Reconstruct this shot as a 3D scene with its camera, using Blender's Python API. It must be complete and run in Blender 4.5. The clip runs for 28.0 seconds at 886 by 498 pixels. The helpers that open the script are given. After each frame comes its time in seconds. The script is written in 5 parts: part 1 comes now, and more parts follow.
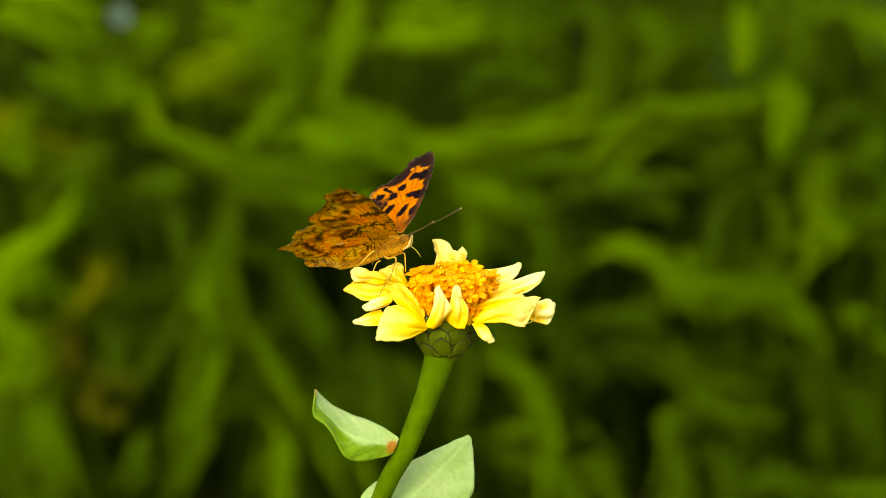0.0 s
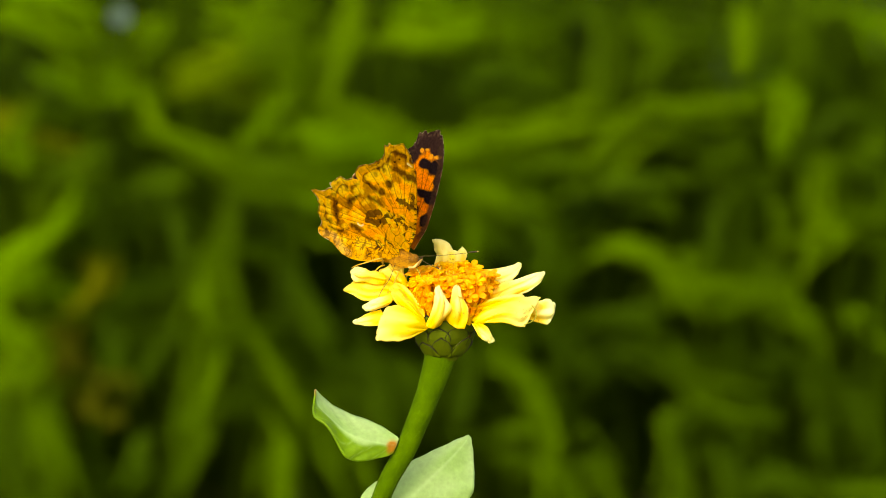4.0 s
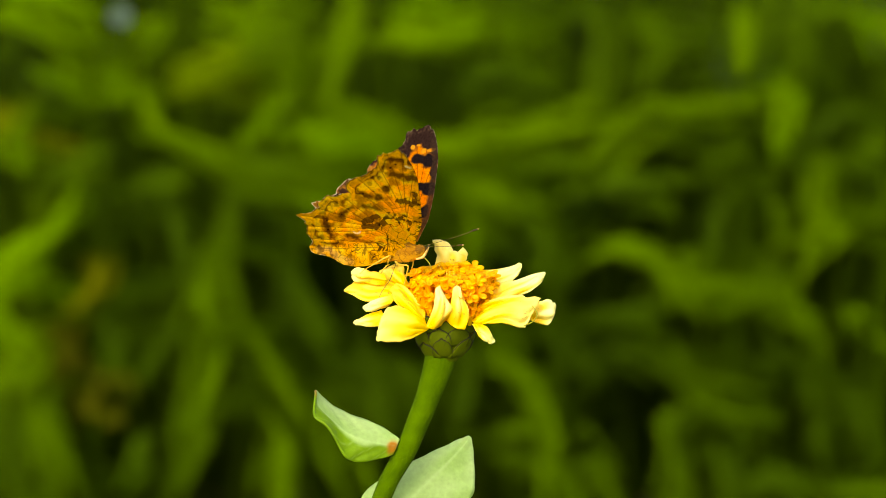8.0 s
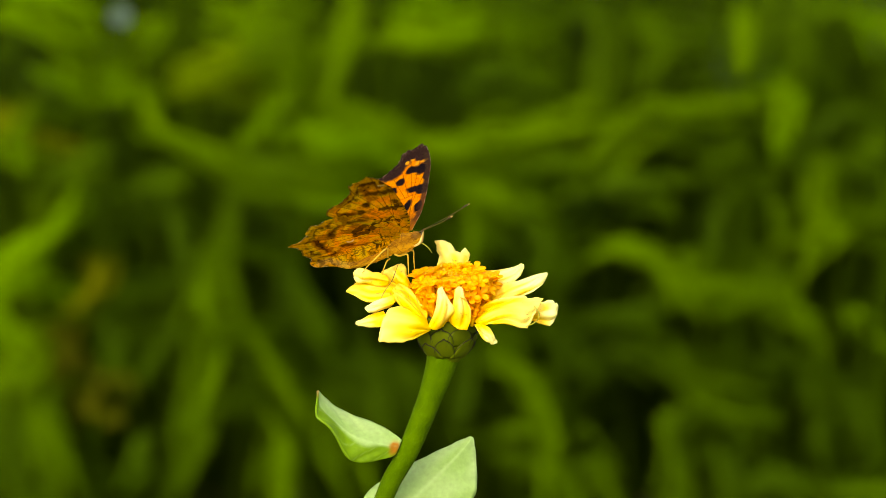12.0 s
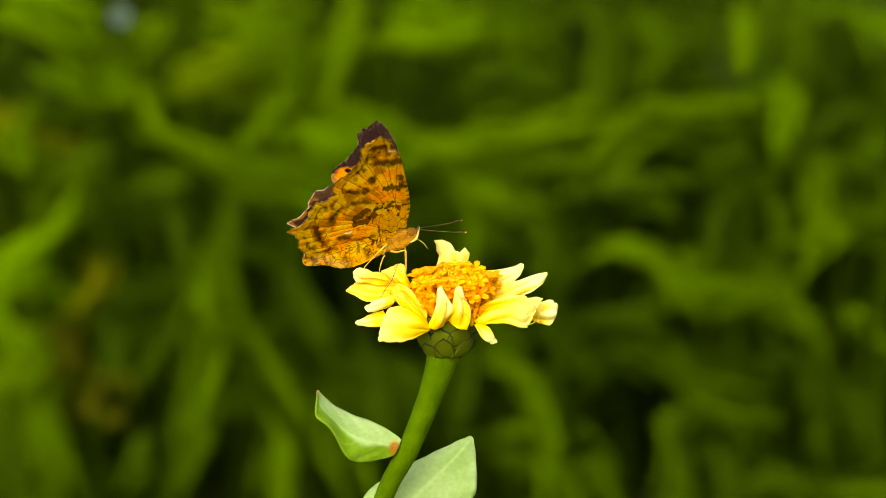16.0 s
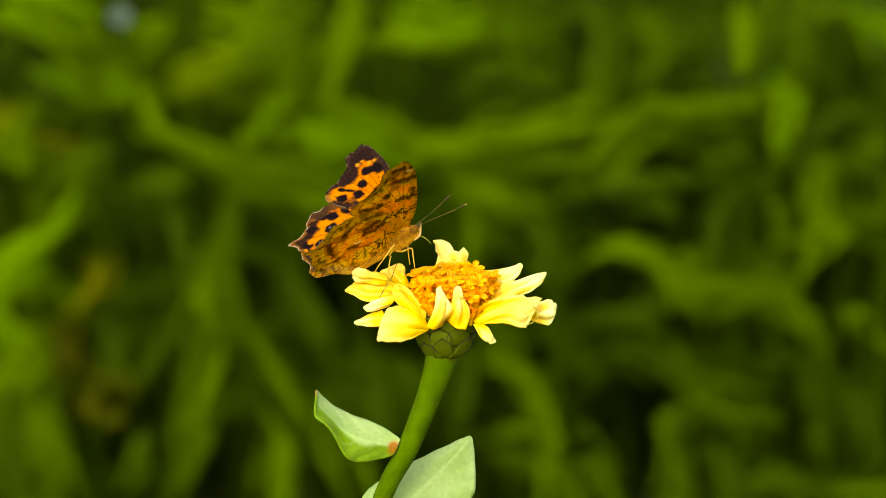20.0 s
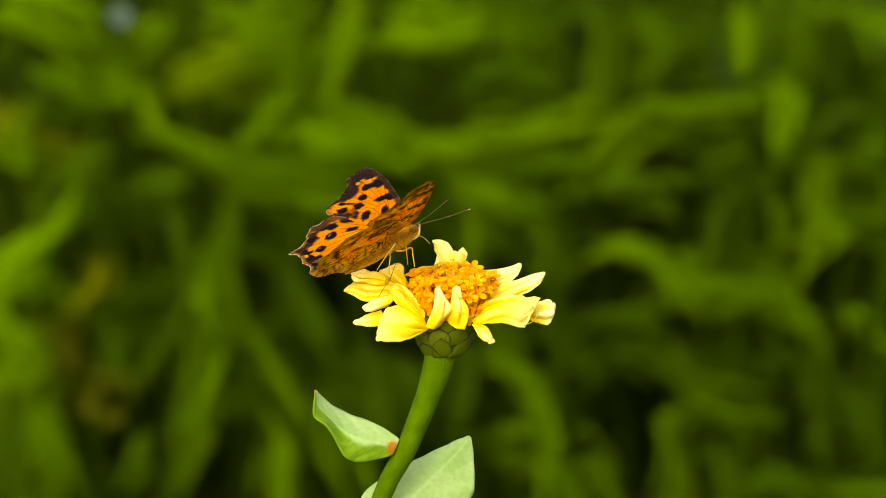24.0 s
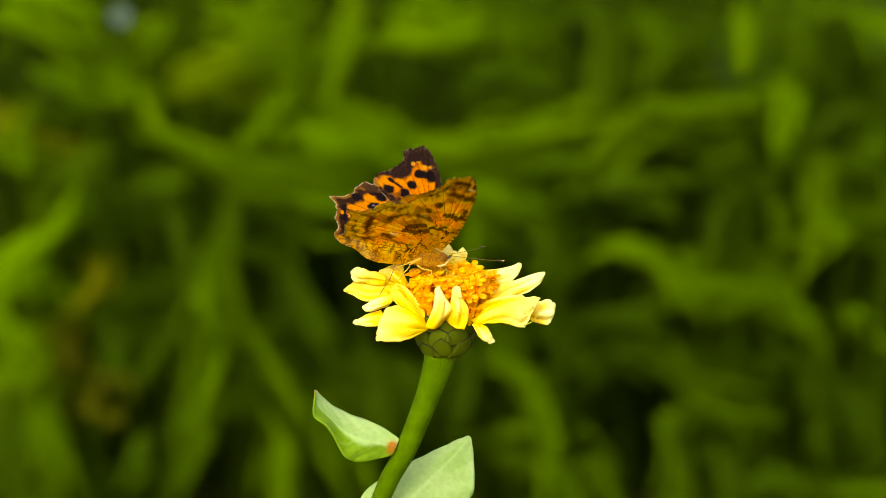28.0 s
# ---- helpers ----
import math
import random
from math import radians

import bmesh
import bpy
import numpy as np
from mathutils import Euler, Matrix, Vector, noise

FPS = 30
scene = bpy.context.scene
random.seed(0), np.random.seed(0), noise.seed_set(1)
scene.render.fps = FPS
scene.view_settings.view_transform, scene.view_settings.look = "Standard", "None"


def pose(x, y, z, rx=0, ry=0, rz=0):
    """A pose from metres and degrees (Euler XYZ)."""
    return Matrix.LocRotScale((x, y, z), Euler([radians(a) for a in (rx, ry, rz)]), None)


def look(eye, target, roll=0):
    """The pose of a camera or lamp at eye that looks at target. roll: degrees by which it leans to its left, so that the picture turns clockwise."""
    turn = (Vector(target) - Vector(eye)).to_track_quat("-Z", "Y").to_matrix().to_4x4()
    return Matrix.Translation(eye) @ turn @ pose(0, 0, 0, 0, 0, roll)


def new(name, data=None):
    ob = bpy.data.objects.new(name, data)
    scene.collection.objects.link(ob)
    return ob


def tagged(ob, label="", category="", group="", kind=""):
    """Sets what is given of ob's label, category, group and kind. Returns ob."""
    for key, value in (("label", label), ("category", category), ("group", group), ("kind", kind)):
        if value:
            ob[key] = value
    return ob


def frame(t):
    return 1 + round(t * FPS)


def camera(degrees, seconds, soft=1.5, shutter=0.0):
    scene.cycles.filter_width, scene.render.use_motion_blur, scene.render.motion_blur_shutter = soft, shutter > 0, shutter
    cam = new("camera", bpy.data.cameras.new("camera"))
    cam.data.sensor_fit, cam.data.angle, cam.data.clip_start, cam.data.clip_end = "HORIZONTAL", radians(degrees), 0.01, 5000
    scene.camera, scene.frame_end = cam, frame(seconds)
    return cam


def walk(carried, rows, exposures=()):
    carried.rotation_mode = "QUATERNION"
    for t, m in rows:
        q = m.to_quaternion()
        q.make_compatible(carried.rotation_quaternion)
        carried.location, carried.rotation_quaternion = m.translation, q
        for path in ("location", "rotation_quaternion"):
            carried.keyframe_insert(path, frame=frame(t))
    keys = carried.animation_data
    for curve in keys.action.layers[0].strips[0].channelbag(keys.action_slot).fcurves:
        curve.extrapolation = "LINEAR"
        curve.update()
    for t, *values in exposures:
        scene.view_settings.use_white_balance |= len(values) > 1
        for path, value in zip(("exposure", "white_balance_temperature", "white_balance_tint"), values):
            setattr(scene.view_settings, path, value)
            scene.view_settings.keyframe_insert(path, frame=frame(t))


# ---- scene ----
# ---- camera: stands still before the flower, focused on it ----
TILT = radians(8)
FOCUS = Vector((0, 0, 0.75))
UP = Vector((0, math.sin(TILT), math.cos(TILT)))
AHEAD = Vector((0, math.cos(TILT), -math.sin(TILT)))
REACH = 0.523
EYE = FOCUS - AHEAD * REACH

cam = camera(20, 28.0, soft=0.5, shutter=0.4)
cam.data.dof.use_dof = True
cam.data.dof.focus_distance = REACH
cam.data.dof.aperture_fstop = 15.5
walk(cam, [(0, look(EYE, FOCUS)), (28.0, look(EYE, FOCUS))], exposures=[(0, 0.58, 7400, 4), (28.0, 0.58, 7400, 4)])

# ---- light: bright, hazy sky with a soft high sun ----
SUN_HIGH, SUN_TURN = radians(36), radians(202)
world = bpy.data.worlds.new("sky")
scene.world = world
world.use_nodes = True
wn = world.node_tree.nodes
sky = wn.new("ShaderNodeTexSky")
sky.sky_type, sky.sun_disc = "NISHITA", False
sky.sun_elevation, sky.sun_rotation = SUN_HIGH, SUN_TURN
sky.dust_density, sky.ozone_density = 3.0, 0.6
world.node_tree.links.new(sky.outputs[0], wn["Background"].inputs[0])
wn["Background"].inputs[1].default_value = 0.18
sun = new("sun", bpy.data.lights.new("sun", "SUN"))
sun.data.energy, sun.data.angle, sun.data.color = 2.4, radians(60), (1.0, 0.93, 0.80)
SUN_WAY = Vector((math.sin(SUN_TURN) * math.cos(SUN_HIGH), math.cos(SUN_TURN) * math.cos(SUN_HIGH), math.sin(SUN_HIGH)))
sun.matrix_world = look(SUN_WAY * 20, (0, 0, 0))


# ---- materials ----
def shader(name, tint, tint2, grain=400.0, rough=0.55, thin=0.0, bump=0.15, random_tint=0.0, spec=0.3, stretch=(1, 1, 1)):
    """A surface of two tints mixed by noise at two scales; thin: the share of light that goes through."""
    m = bpy.data.materials.new(name)
    m.use_nodes = True
    nodes, link = m.node_tree.nodes, m.node_tree.links.new
    coord = nodes.new("ShaderNodeTexCoord")
    mapping = nodes.new("ShaderNodeMapping")
    mapping.inputs["Scale"].default_value = stretch
    link(coord.outputs["Object"], mapping.inputs["Vector"])
    big, fine = nodes.new("ShaderNodeTexNoise"), nodes.new("ShaderNodeTexNoise")
    big.inputs["Scale"].default_value, big.inputs["Detail"].default_value = grain * 0.2, 3
    fine.inputs["Scale"].default_value, fine.inputs["Detail"].default_value = grain, 4
    link(mapping.outputs[0], big.inputs["Vector"])
    link(mapping.outputs[0], fine.inputs["Vector"])
    add = nodes.new("ShaderNodeMath")
    add.operation = "MULTIPLY_ADD"
    add.inputs[1].default_value = 0.4
    link(fine.outputs["Fac"], add.inputs[0])
    spread = nodes.new("ShaderNodeMapRange")
    spread.inputs["From Min"].default_value, spread.inputs["From Max"].default_value = 0.5, 0.9
    link(big.outputs["Fac"], add.inputs[2])
    link(add.outputs[0], spread.inputs["Value"])
    mix = nodes.new("ShaderNodeMix")
    mix.data_type = "RGBA"
    mix.inputs["A"].default_value, mix.inputs["B"].default_value = (*tint, 1), (*tint2, 1)
    link(spread.outputs[0], mix.inputs["Factor"])
    colour = mix.outputs["Result"]
    if random_tint:
        info, hsv = nodes.new("ShaderNodeObjectInfo"), nodes.new("ShaderNodeHueSaturation")
        vary = nodes.new("ShaderNodeMapRange")
        vary.inputs["To Min"].default_value, vary.inputs["To Max"].default_value = 1 - random_tint, 1 + random_tint
        link(info.outputs["Random"], vary.inputs["Value"])
        link(vary.outputs[0], hsv.inputs["Value"])
        link(colour, hsv.inputs["Color"])
        colour = hsv.outputs[0]
    finish(m, colour, fine.outputs["Fac"], rough, thin, bump, spec)
    return m


def finish(m, colour, height, rough, thin, bump, spec, density=0.85):
    nodes, link = m.node_tree.nodes, m.node_tree.links.new
    bsdf = nodes["Principled BSDF"]
    bsdf.inputs["Roughness"].default_value = rough
    bsdf.inputs["Specular IOR Level"].default_value = spec
    link(colour, bsdf.inputs["Base Color"])
    relief = nodes.new("ShaderNodeBump")
    relief.inputs["Strength"].default_value, relief.inputs["Distance"].default_value = bump, 0.0004
    link(height, relief.inputs["Height"])
    link(relief.outputs[0], bsdf.inputs["Normal"])
    if thin:
        through_light, both = nodes.new("ShaderNodeBsdfTranslucent"), nodes.new("ShaderNodeMixShader")
        lighter = nodes.new("ShaderNodeGamma")
        lighter.inputs["Gamma"].default_value = density
        link(colour, lighter.inputs["Color"])
        link(lighter.outputs[0], through_light.inputs["Color"])
        both.inputs[0].default_value = thin
        link(bsdf.outputs[0], both.inputs[1])
        link(through_light.outputs[0], both.inputs[2])
        link(both.outputs[0], nodes["Material Output"].inputs["Surface"])


def pigment_shader(name, rough, thin, bump, grain, spec=0.25, lo=0.75, hi=1.2, density=0.85):
    """A surface whose pigment lies in the mesh, with fine scale grain."""
    m = bpy.data.materials.new(name)
    m.use_nodes = True
    nodes, link = m.node_tree.nodes, m.node_tree.links.new
    at = nodes.new("ShaderNodeAttribute")
    at.attribute_name = "pigment"
    coord, fine = nodes.new("ShaderNodeTexCoord"), nodes.new("ShaderNodeTexNoise")
    fine.inputs["Scale"].default_value, fine.inputs["Detail"].default_value = grain, 3
    link(coord.outputs["Object"], fine.inputs["Vector"])
    hsv, vary = nodes.new("ShaderNodeHueSaturation"), nodes.new("ShaderNodeMapRange")
    vary.inputs["From Min"].default_value, vary.inputs["From Max"].default_value = 0.3, 0.7
    vary.inputs["To Min"].default_value, vary.inputs["To Max"].default_value = lo, hi
    link(fine.outputs["Fac"], vary.inputs["Value"])
    link(vary.outputs[0], hsv.inputs["Value"])
    link(at.outputs["Color"], hsv.inputs["Color"])
    finish(m, hsv.outputs[0], fine.outputs["Fac"], rough, thin, bump, spec, density)
    return m


WING = pigment_shader("wing_scales", 0.6, 0.60, 0.25, 3500, 0.03, 0.88, 1.1, density=0.95)
FUR = pigment_shader("insect_fur", 0.8, 0.0, 0.5, 4500, 0.1, 0.88, 1.1)
CHITIN = shader("chitin", (0.52, 0.31, 0.02), (0.70, 0.46, 0.05), 1500, 0.45)
CHITIN_DARK = shader("dark_chitin", (0.03, 0.018, 0.008), (0.07, 0.04, 0.012), 1500, 0.4)
ANTENNA = shader("antenna", (0.05, 0.034, 0.006), (0.17, 0.12, 0.02), 2600, 0.5)
TAWNY = shader("tawny_hair", (0.42, 0.20, 0.006), (0.62, 0.34, 0.02), 900, 0.7, 0.2)
CREAM = shader("cream_scales", (0.74, 0.52, 0.17), (0.55, 0.34, 0.08), 2500, 0.7)
EYE_BROWN = shader("compound_eye", (0.12, 0.05, 0.004), (0.24, 0.11, 0.008), 2200, 0.6, spec=0.12)
PETAL = pigment_shader("petal", 0.38, 0.30, 0.1, 500, 0.42, 0.95, 1.06)
FLORET = pigment_shader("floret", 0.5, 0.45, 0.1, 900, 0.15, 0.92, 1.06)
CHAFF = shader("chaff", (0.97, 0.70, 0.05), (0.95, 0.58, 0.02), 900, 0.5, 0.3)
FLORET_BASE = shader("floret_receptacle", (0.80, 0.36, 0.006), (0.50, 0.21, 0.006), 900, 0.7)
THREAD = shader("thread", (0.50, 0.46, 0.03), (0.36, 0.36, 0.03), 900, 0.5, 0.2)
BRACT = shader("bract", (0.052, 0.072, 0.001), (0.082, 0.112, 0.002), 500, 0.7, random_tint=0.2, spec=0.06)
BRACT_RIM = shader("bract_rim", (0.006, 0.006, 0.003), (0.015, 0.012, 0.005), 900, 0.7)
STEM = shader("hairy_stem", (0.043, 0.089, 0.0005), (0.068, 0.130, 0.001), 1600, 0.85, bump=0.5, spec=0.03)
HAIR = shader("stem_hair", (0.11, 0.19, 0.012), (0.085, 0.155, 0.008), 900, 0.6, spec=0.1)
LEAF = pigment_shader("zinnia_leaf", 0.5, 0.3, 0.3, 900, 0.2, 0.9, 1.08)
# one green in five steps: how lit or shaded a blade looks is tint
LEAF_BRIGHT = shader("sunlit_blade", (0.09858, 0.19065, 0.00047), (0.07068, 0.1488, 0.00047), 60, 0.5, 0.3, random_tint=0.15, spec=0.02)
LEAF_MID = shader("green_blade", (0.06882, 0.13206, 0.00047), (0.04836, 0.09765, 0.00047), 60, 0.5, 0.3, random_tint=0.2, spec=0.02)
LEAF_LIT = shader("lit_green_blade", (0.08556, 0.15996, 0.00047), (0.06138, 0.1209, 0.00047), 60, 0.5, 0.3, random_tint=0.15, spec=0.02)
LEAF_HALF_SHADE = shader("half_shaded_blade", (0.05208, 0.10044, 0.00047), (0.0372, 0.0744, 0.00047), 60, 0.5, 0.3, random_tint=0.2, spec=0.02)
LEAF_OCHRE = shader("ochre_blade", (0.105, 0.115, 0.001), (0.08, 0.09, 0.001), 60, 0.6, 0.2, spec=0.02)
LEAF_SHADE = shader("shaded_green_blade", (0.03627, 0.07254, 0.00037), (0.02604, 0.05301, 0.00037), 60, 0.5, 0.3, random_tint=0.2, spec=0.02)
LEAF_YELLOW = shader("yellowing_blade", (0.105, 0.165, 0.001), (0.08, 0.13, 0.001), 60, 0.55, 0.3, spec=0.02)
LEAF_BROWN = shader("withered_blade", (0.062, 0.068, 0.001), (0.046, 0.050, 0.001), 60, 0.6, 0.2, spec=0.02)


def vary_islands(m, lo, hi):
    """Each blade of a joined mesh gets a shade of its own."""
    nodes, link = m.node_tree.nodes, m.node_tree.links.new
    geo, vary, hsv = nodes.new("ShaderNodeNewGeometry"), nodes.new("ShaderNodeMapRange"), nodes.new("ShaderNodeHueSaturation")
    vary.inputs["To Min"].default_value, vary.inputs["To Max"].default_value = lo, hi
    link(geo.outputs["Random Per Island"], vary.inputs["Value"])
    link(vary.outputs[0], hsv.inputs["Value"])
    for old in list(nodes["Principled BSDF"].inputs["Base Color"].links):
        link(old.from_socket, hsv.inputs["Color"])
    for n in nodes:
        if n.type in ("BSDF_PRINCIPLED", "GAMMA"):
            link(hsv.outputs[0], n.inputs[0])


# kept near black: the shade deep in the stand is in this tint
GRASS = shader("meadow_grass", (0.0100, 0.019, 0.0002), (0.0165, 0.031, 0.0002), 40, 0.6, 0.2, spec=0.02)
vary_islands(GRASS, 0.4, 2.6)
LOW_GRASS = shader("low_grass", (0.060, 0.100, 0.006), (0.095, 0.140, 0.012), 40, 0.6, 0.3, spec=0.02)
vary_islands(LOW_GRASS, 0.6, 1.5)
SOIL = shader("soil_and_litter", (0.16, 0.155, 0.055), (0.29, 0.26, 0.11), 30, 0.9, bump=0.5, spec=0.02)
PALE = shader("sky_spot_petal", (0.13, 0.20, 0.17), (0.10, 0.16, 0.14), 300, 0.6)


# ---- helpers ----
def part(name, mesh, material, parent, label=""):
    """Links a bmesh or a mesh as one part of a thing or of a part."""
    if isinstance(mesh, bmesh.types.BMesh):
        me = bpy.data.meshes.new(name)
        mesh.to_mesh(me)
        mesh.free()
    else:
        me = mesh
    if material and not me.materials:
        me.materials.append(material)
    ob = new(name, me)
    ob.parent = parent
    if label:
        ob["label"] = label
    return ob


def smooth(me):
    me.shade_smooth()
    return me


def paint(me, colours):
    """Lays pigment on the vertices."""
    at = me.color_attributes.new("pigment", "FLOAT_COLOR", "POINT")
    flat = np.ones((len(colours), 4), np.float32)
    flat[:, :3] = colours
    at.data.foreach_set("color", flat.ravel())


def spline(points, n):
    """n points on a smooth curve through the given ones."""
    p = np.array(points, float)
    if len(p) == 2:
        return p[0] + (p[1] - p[0]) * np.linspace(0, 1, n)[:, None]
    p = np.vstack([2 * p[0] - p[1], p, 2 * p[-1] - p[-2]])
    s = np.linspace(0, len(p) - 3 - 1e-9, n)
    i = s.astype(int)
    f = (s - i)[:, None]
    a, b, c, d = p[i], p[i + 1], p[i + 2], p[i + 3]
    return 0.5 * (2 * b + (c - a) * f + (2 * a - 5 * b + 4 * c - d) * f ** 2 + (3 * b - a - 3 * c + d) * f ** 3)


def grid_mesh(name, verts):
    """A smooth sheet from an array of rows x columns x 3."""
    r, c = verts.shape[:2]
    i = np.arange(r * c).reshape(r, c)
    faces = np.stack([i[:-1, :-1], i[:-1, 1:], i[1:, 1:], i[1:, :-1]], -1).reshape(-1, 4)
    me = bpy.data.meshes.new(name)
    me.from_pydata(verts.reshape(-1, 3).tolist(), [], faces.tolist())
    return smooth(me)


def solid_sheet(name, verts, thick):
    """A sheet with thickness and closed edges; the pigment array doubles."""
    r, c = verts.shape[:2]
    du = np.gradient(verts, axis=0)
    dv = np.gradient(verts, axis=1)
    nrm = np.cross(du, dv)
    nrm /= np.linalg.norm(nrm, axis=2, keepdims=True) + 1e-12
    top, low = verts + nrm * thick / 2, verts - nrm * thick / 2
    i = np.arange(r * c).reshape(r, c)
    quads = np.stack([i[:-1, :-1], i[:-1, 1:], i[1:, 1:], i[1:, :-1]], -1).reshape(-1, 4)
    faces = np.vstack([quads, quads[:, ::-1] + r * c])
    rim = np.concatenate([i[0, :], i[1:, -1], i[-1, -2::-1], i[-2:0:-1, 0]])
    nxt = np.roll(rim, -1)
    faces = np.vstack([faces, np.stack([rim, rim + r * c, nxt + r * c, nxt], -1)])
    me = bpy.data.meshes.new(name)
    me.from_pydata(np.vstack([top.reshape(-1, 3), low.reshape(-1, 3)]).tolist(), [], faces.tolist())
    return smooth(me)


def tube_mesh(name, points, radii, sides=10, n=None, smoothed=True):
    """A round rod along a smooth curve; radii at the given points."""
    n = n or 6 * len(points)
    p = spline(points, n) if smoothed else np.array(points, float)
    n = len(p)
    rad = np.interp(np.linspace(0, 1, n), np.linspace(0, 1, len(radii)), radii)
    tan = np.gradient(p, axis=0)
    tan /= np.linalg.norm(tan, axis=1, keepdims=True) + 1e-12
    ref = np.array([0.13, 0.97, 0.2]) if abs(tan[:, 1]).mean() < 0.8 else np.array([0.97, 0.1, 0.2])
    side = np.cross(tan, ref)
    side /= np.linalg.norm(side, axis=1, keepdims=True)
    other = np.cross(tan, side)
    ang = np.linspace(0, 2 * np.pi, sides, endpoint=False)
    ring = p[:, None] + rad[:, None, None] * (np.cos(ang)[None, :, None] * side[:, None] + np.sin(ang)[None, :, None] * other[:, None])
    i = np.arange(n * sides).reshape(n, sides)
    j = np.roll(i, -1, axis=1)
    faces = np.stack([i[:-1], j[:-1], j[1:], i[1:]], -1).reshape(-1, 4).tolist()
    faces += [i[0, ::-1].tolist(), i[-1].tolist()]
    me = bpy.data.meshes.new(name)
    me.from_pydata(ring.reshape(-1, 3).tolist(), [], faces)
    return smooth(me)


LATTICE = np.random.RandomState(11).rand(256, 256)


def fuzz(x, y, size):
    """Smooth noise from 0 to 1 over a plane."""
    x, y = np.asarray(x) / size + 71.3, np.asarray(y) / size + 37.7
    i, j = np.floor(x).astype(int), np.floor(y).astype(int)
    f, g = x - i, y - j
    f, g = f * f * (3 - 2 * f), g * g * (3 - 2 * g)
    q = lambda a, b: LATTICE[(i + a) % 256, (j + b) % 256]
    return (q(0, 0) * (1 - f) + q(1, 0) * f) * (1 - g) + (q(0, 1) * (1 - f) + q(1, 1) * f) * g


def step(lo, hi, x):
    t = np.clip((x - lo) / (hi - lo), 0, 1)
    return t * t * (3 - 2 * t)


# ---- ground ----
bm = bmesh.new()
bmesh.ops.create_grid(bm, x_segments=40, y_segments=40, size=400)
ground = new("ground", bpy.data.meshes.new("ground"))
bm.to_mesh(ground.data)
bm.free()
ground.data.materials.append(SOIL)
tagged(ground, "olive-brown soil and grass litter under the meadow", "ground", kind="structure")


# ---- meadow behind the flower ----
def blade_strip(path, widths, facing, fold=0.25):
    """Vertices of a folded leaf blade along a path, three across."""
    tan = np.gradient(path, axis=0)
    tan /= np.linalg.norm(tan, axis=1, keepdims=True) + 1e-12
    side = np.cross(tan, facing)
    side /= np.linalg.norm(side, axis=1, keepdims=True) + 1e-12
    out = np.cross(side, tan)
    w = widths[:, None] / 2
    return np.stack([path - side * w + out * w * fold, path, path + side * w + out * w * fold], 1)


def view_point(u, v, w):
    """World place of a point given in millimetres: across, up and beyond the flower."""
    q = FOCUS + Vector((1, 0, 0)) * (u / 1000) + UP * (v / 1000) + AHEAD * (w / 1000)
    return np.array(q)


BEYOND = 2477


def reed(u, tall):
    """A tall grass plant: a stalk from the ground, to which blades are added."""
    foot = view_point(u, 0, BEYOND)
    root = new("reed_grass")
    root.location = (foot[0], foot[1], 0)
    tagged(root, "tall reed grass plant with long arching green blades", "grass", group="reed grass behind the flower")
    lean = np.array([0.01, 0.02, 0])
    part("stalk", tube_mesh("stalk", [(0, 0, 0), tuple(lean + (0, 0, tall * 0.5)), (0, 0.01, tall)], [0.006, 0.005, 0.0025], 8), LEAF_SHADE, root)
    return root


SWAY = np.random.RandomState(21)


def leaf_blade(plant, points, depth, wide, material):
    """A tuft of six blades of a reed plant that arch side by side: thin necks from the stalk, then the leaves."""
    foot = np.array(plant.location)
    for k in range(6):
        shift = SWAY.normal(size=2) * wide * 0.36
        bow = SWAY.normal(size=(len(points), 2)) * wide * 0.30
        spots = [(u + shift[0] + g[0], v + shift[1] + g[1]) for (u, v), g in zip(points, bow)]
        (u0, v0), (u1, v1) = spots[-2:]
        reach = SWAY.uniform(0.1, 0.6)
        spots.append((u1 + (u1 - u0) * reach, v1 + (v1 - v0) * reach - 6))
        away_by = depth + SWAY.uniform(-140, 140)
        grow = 1 + away_by / 3000
        path = np.array([view_point(u * grow, v * grow, BEYOND + away_by) for u, v in spots]) - foot
        z = max(0.02, min(path[0][2] - 0.02, 0.88))
        curve = np.vstack([spline(np.vstack([[(0.0, 0.005, z)], path[:1]]), 5)[:-1], spline(path, 28)])
        s = np.linspace(0, 1, 28)
        body = np.clip(np.minimum(0.2 + 2.6 * s, 1.0) * np.clip((1.02 - s) / 0.6, 0.03, 1) ** 0.8, 0.03, 1)
        widths = np.concatenate([np.full(4, 0.003), wide * SWAY.uniform(0.25, 0.55) / 1000 * body])
        verts = blade_strip(curve, widths, np.array([0, -0.8, 0.6]))
        part("blade", solid_sheet("blade", verts, 0.001), material, plant)


reeds = [reed(u, 0.92) for u in (-428, -184, 132, 352, 524)]
# tints picked tuft by tuft to carry the meadow's bright and shaded bands
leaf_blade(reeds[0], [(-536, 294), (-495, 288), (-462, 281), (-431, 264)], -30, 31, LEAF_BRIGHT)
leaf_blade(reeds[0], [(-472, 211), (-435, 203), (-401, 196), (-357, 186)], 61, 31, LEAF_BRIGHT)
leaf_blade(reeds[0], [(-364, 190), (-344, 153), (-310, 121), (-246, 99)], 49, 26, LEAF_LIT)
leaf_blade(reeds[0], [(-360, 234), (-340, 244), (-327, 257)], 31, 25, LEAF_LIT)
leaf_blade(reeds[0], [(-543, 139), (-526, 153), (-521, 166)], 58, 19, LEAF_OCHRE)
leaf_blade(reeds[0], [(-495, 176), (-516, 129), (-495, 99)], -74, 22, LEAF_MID)
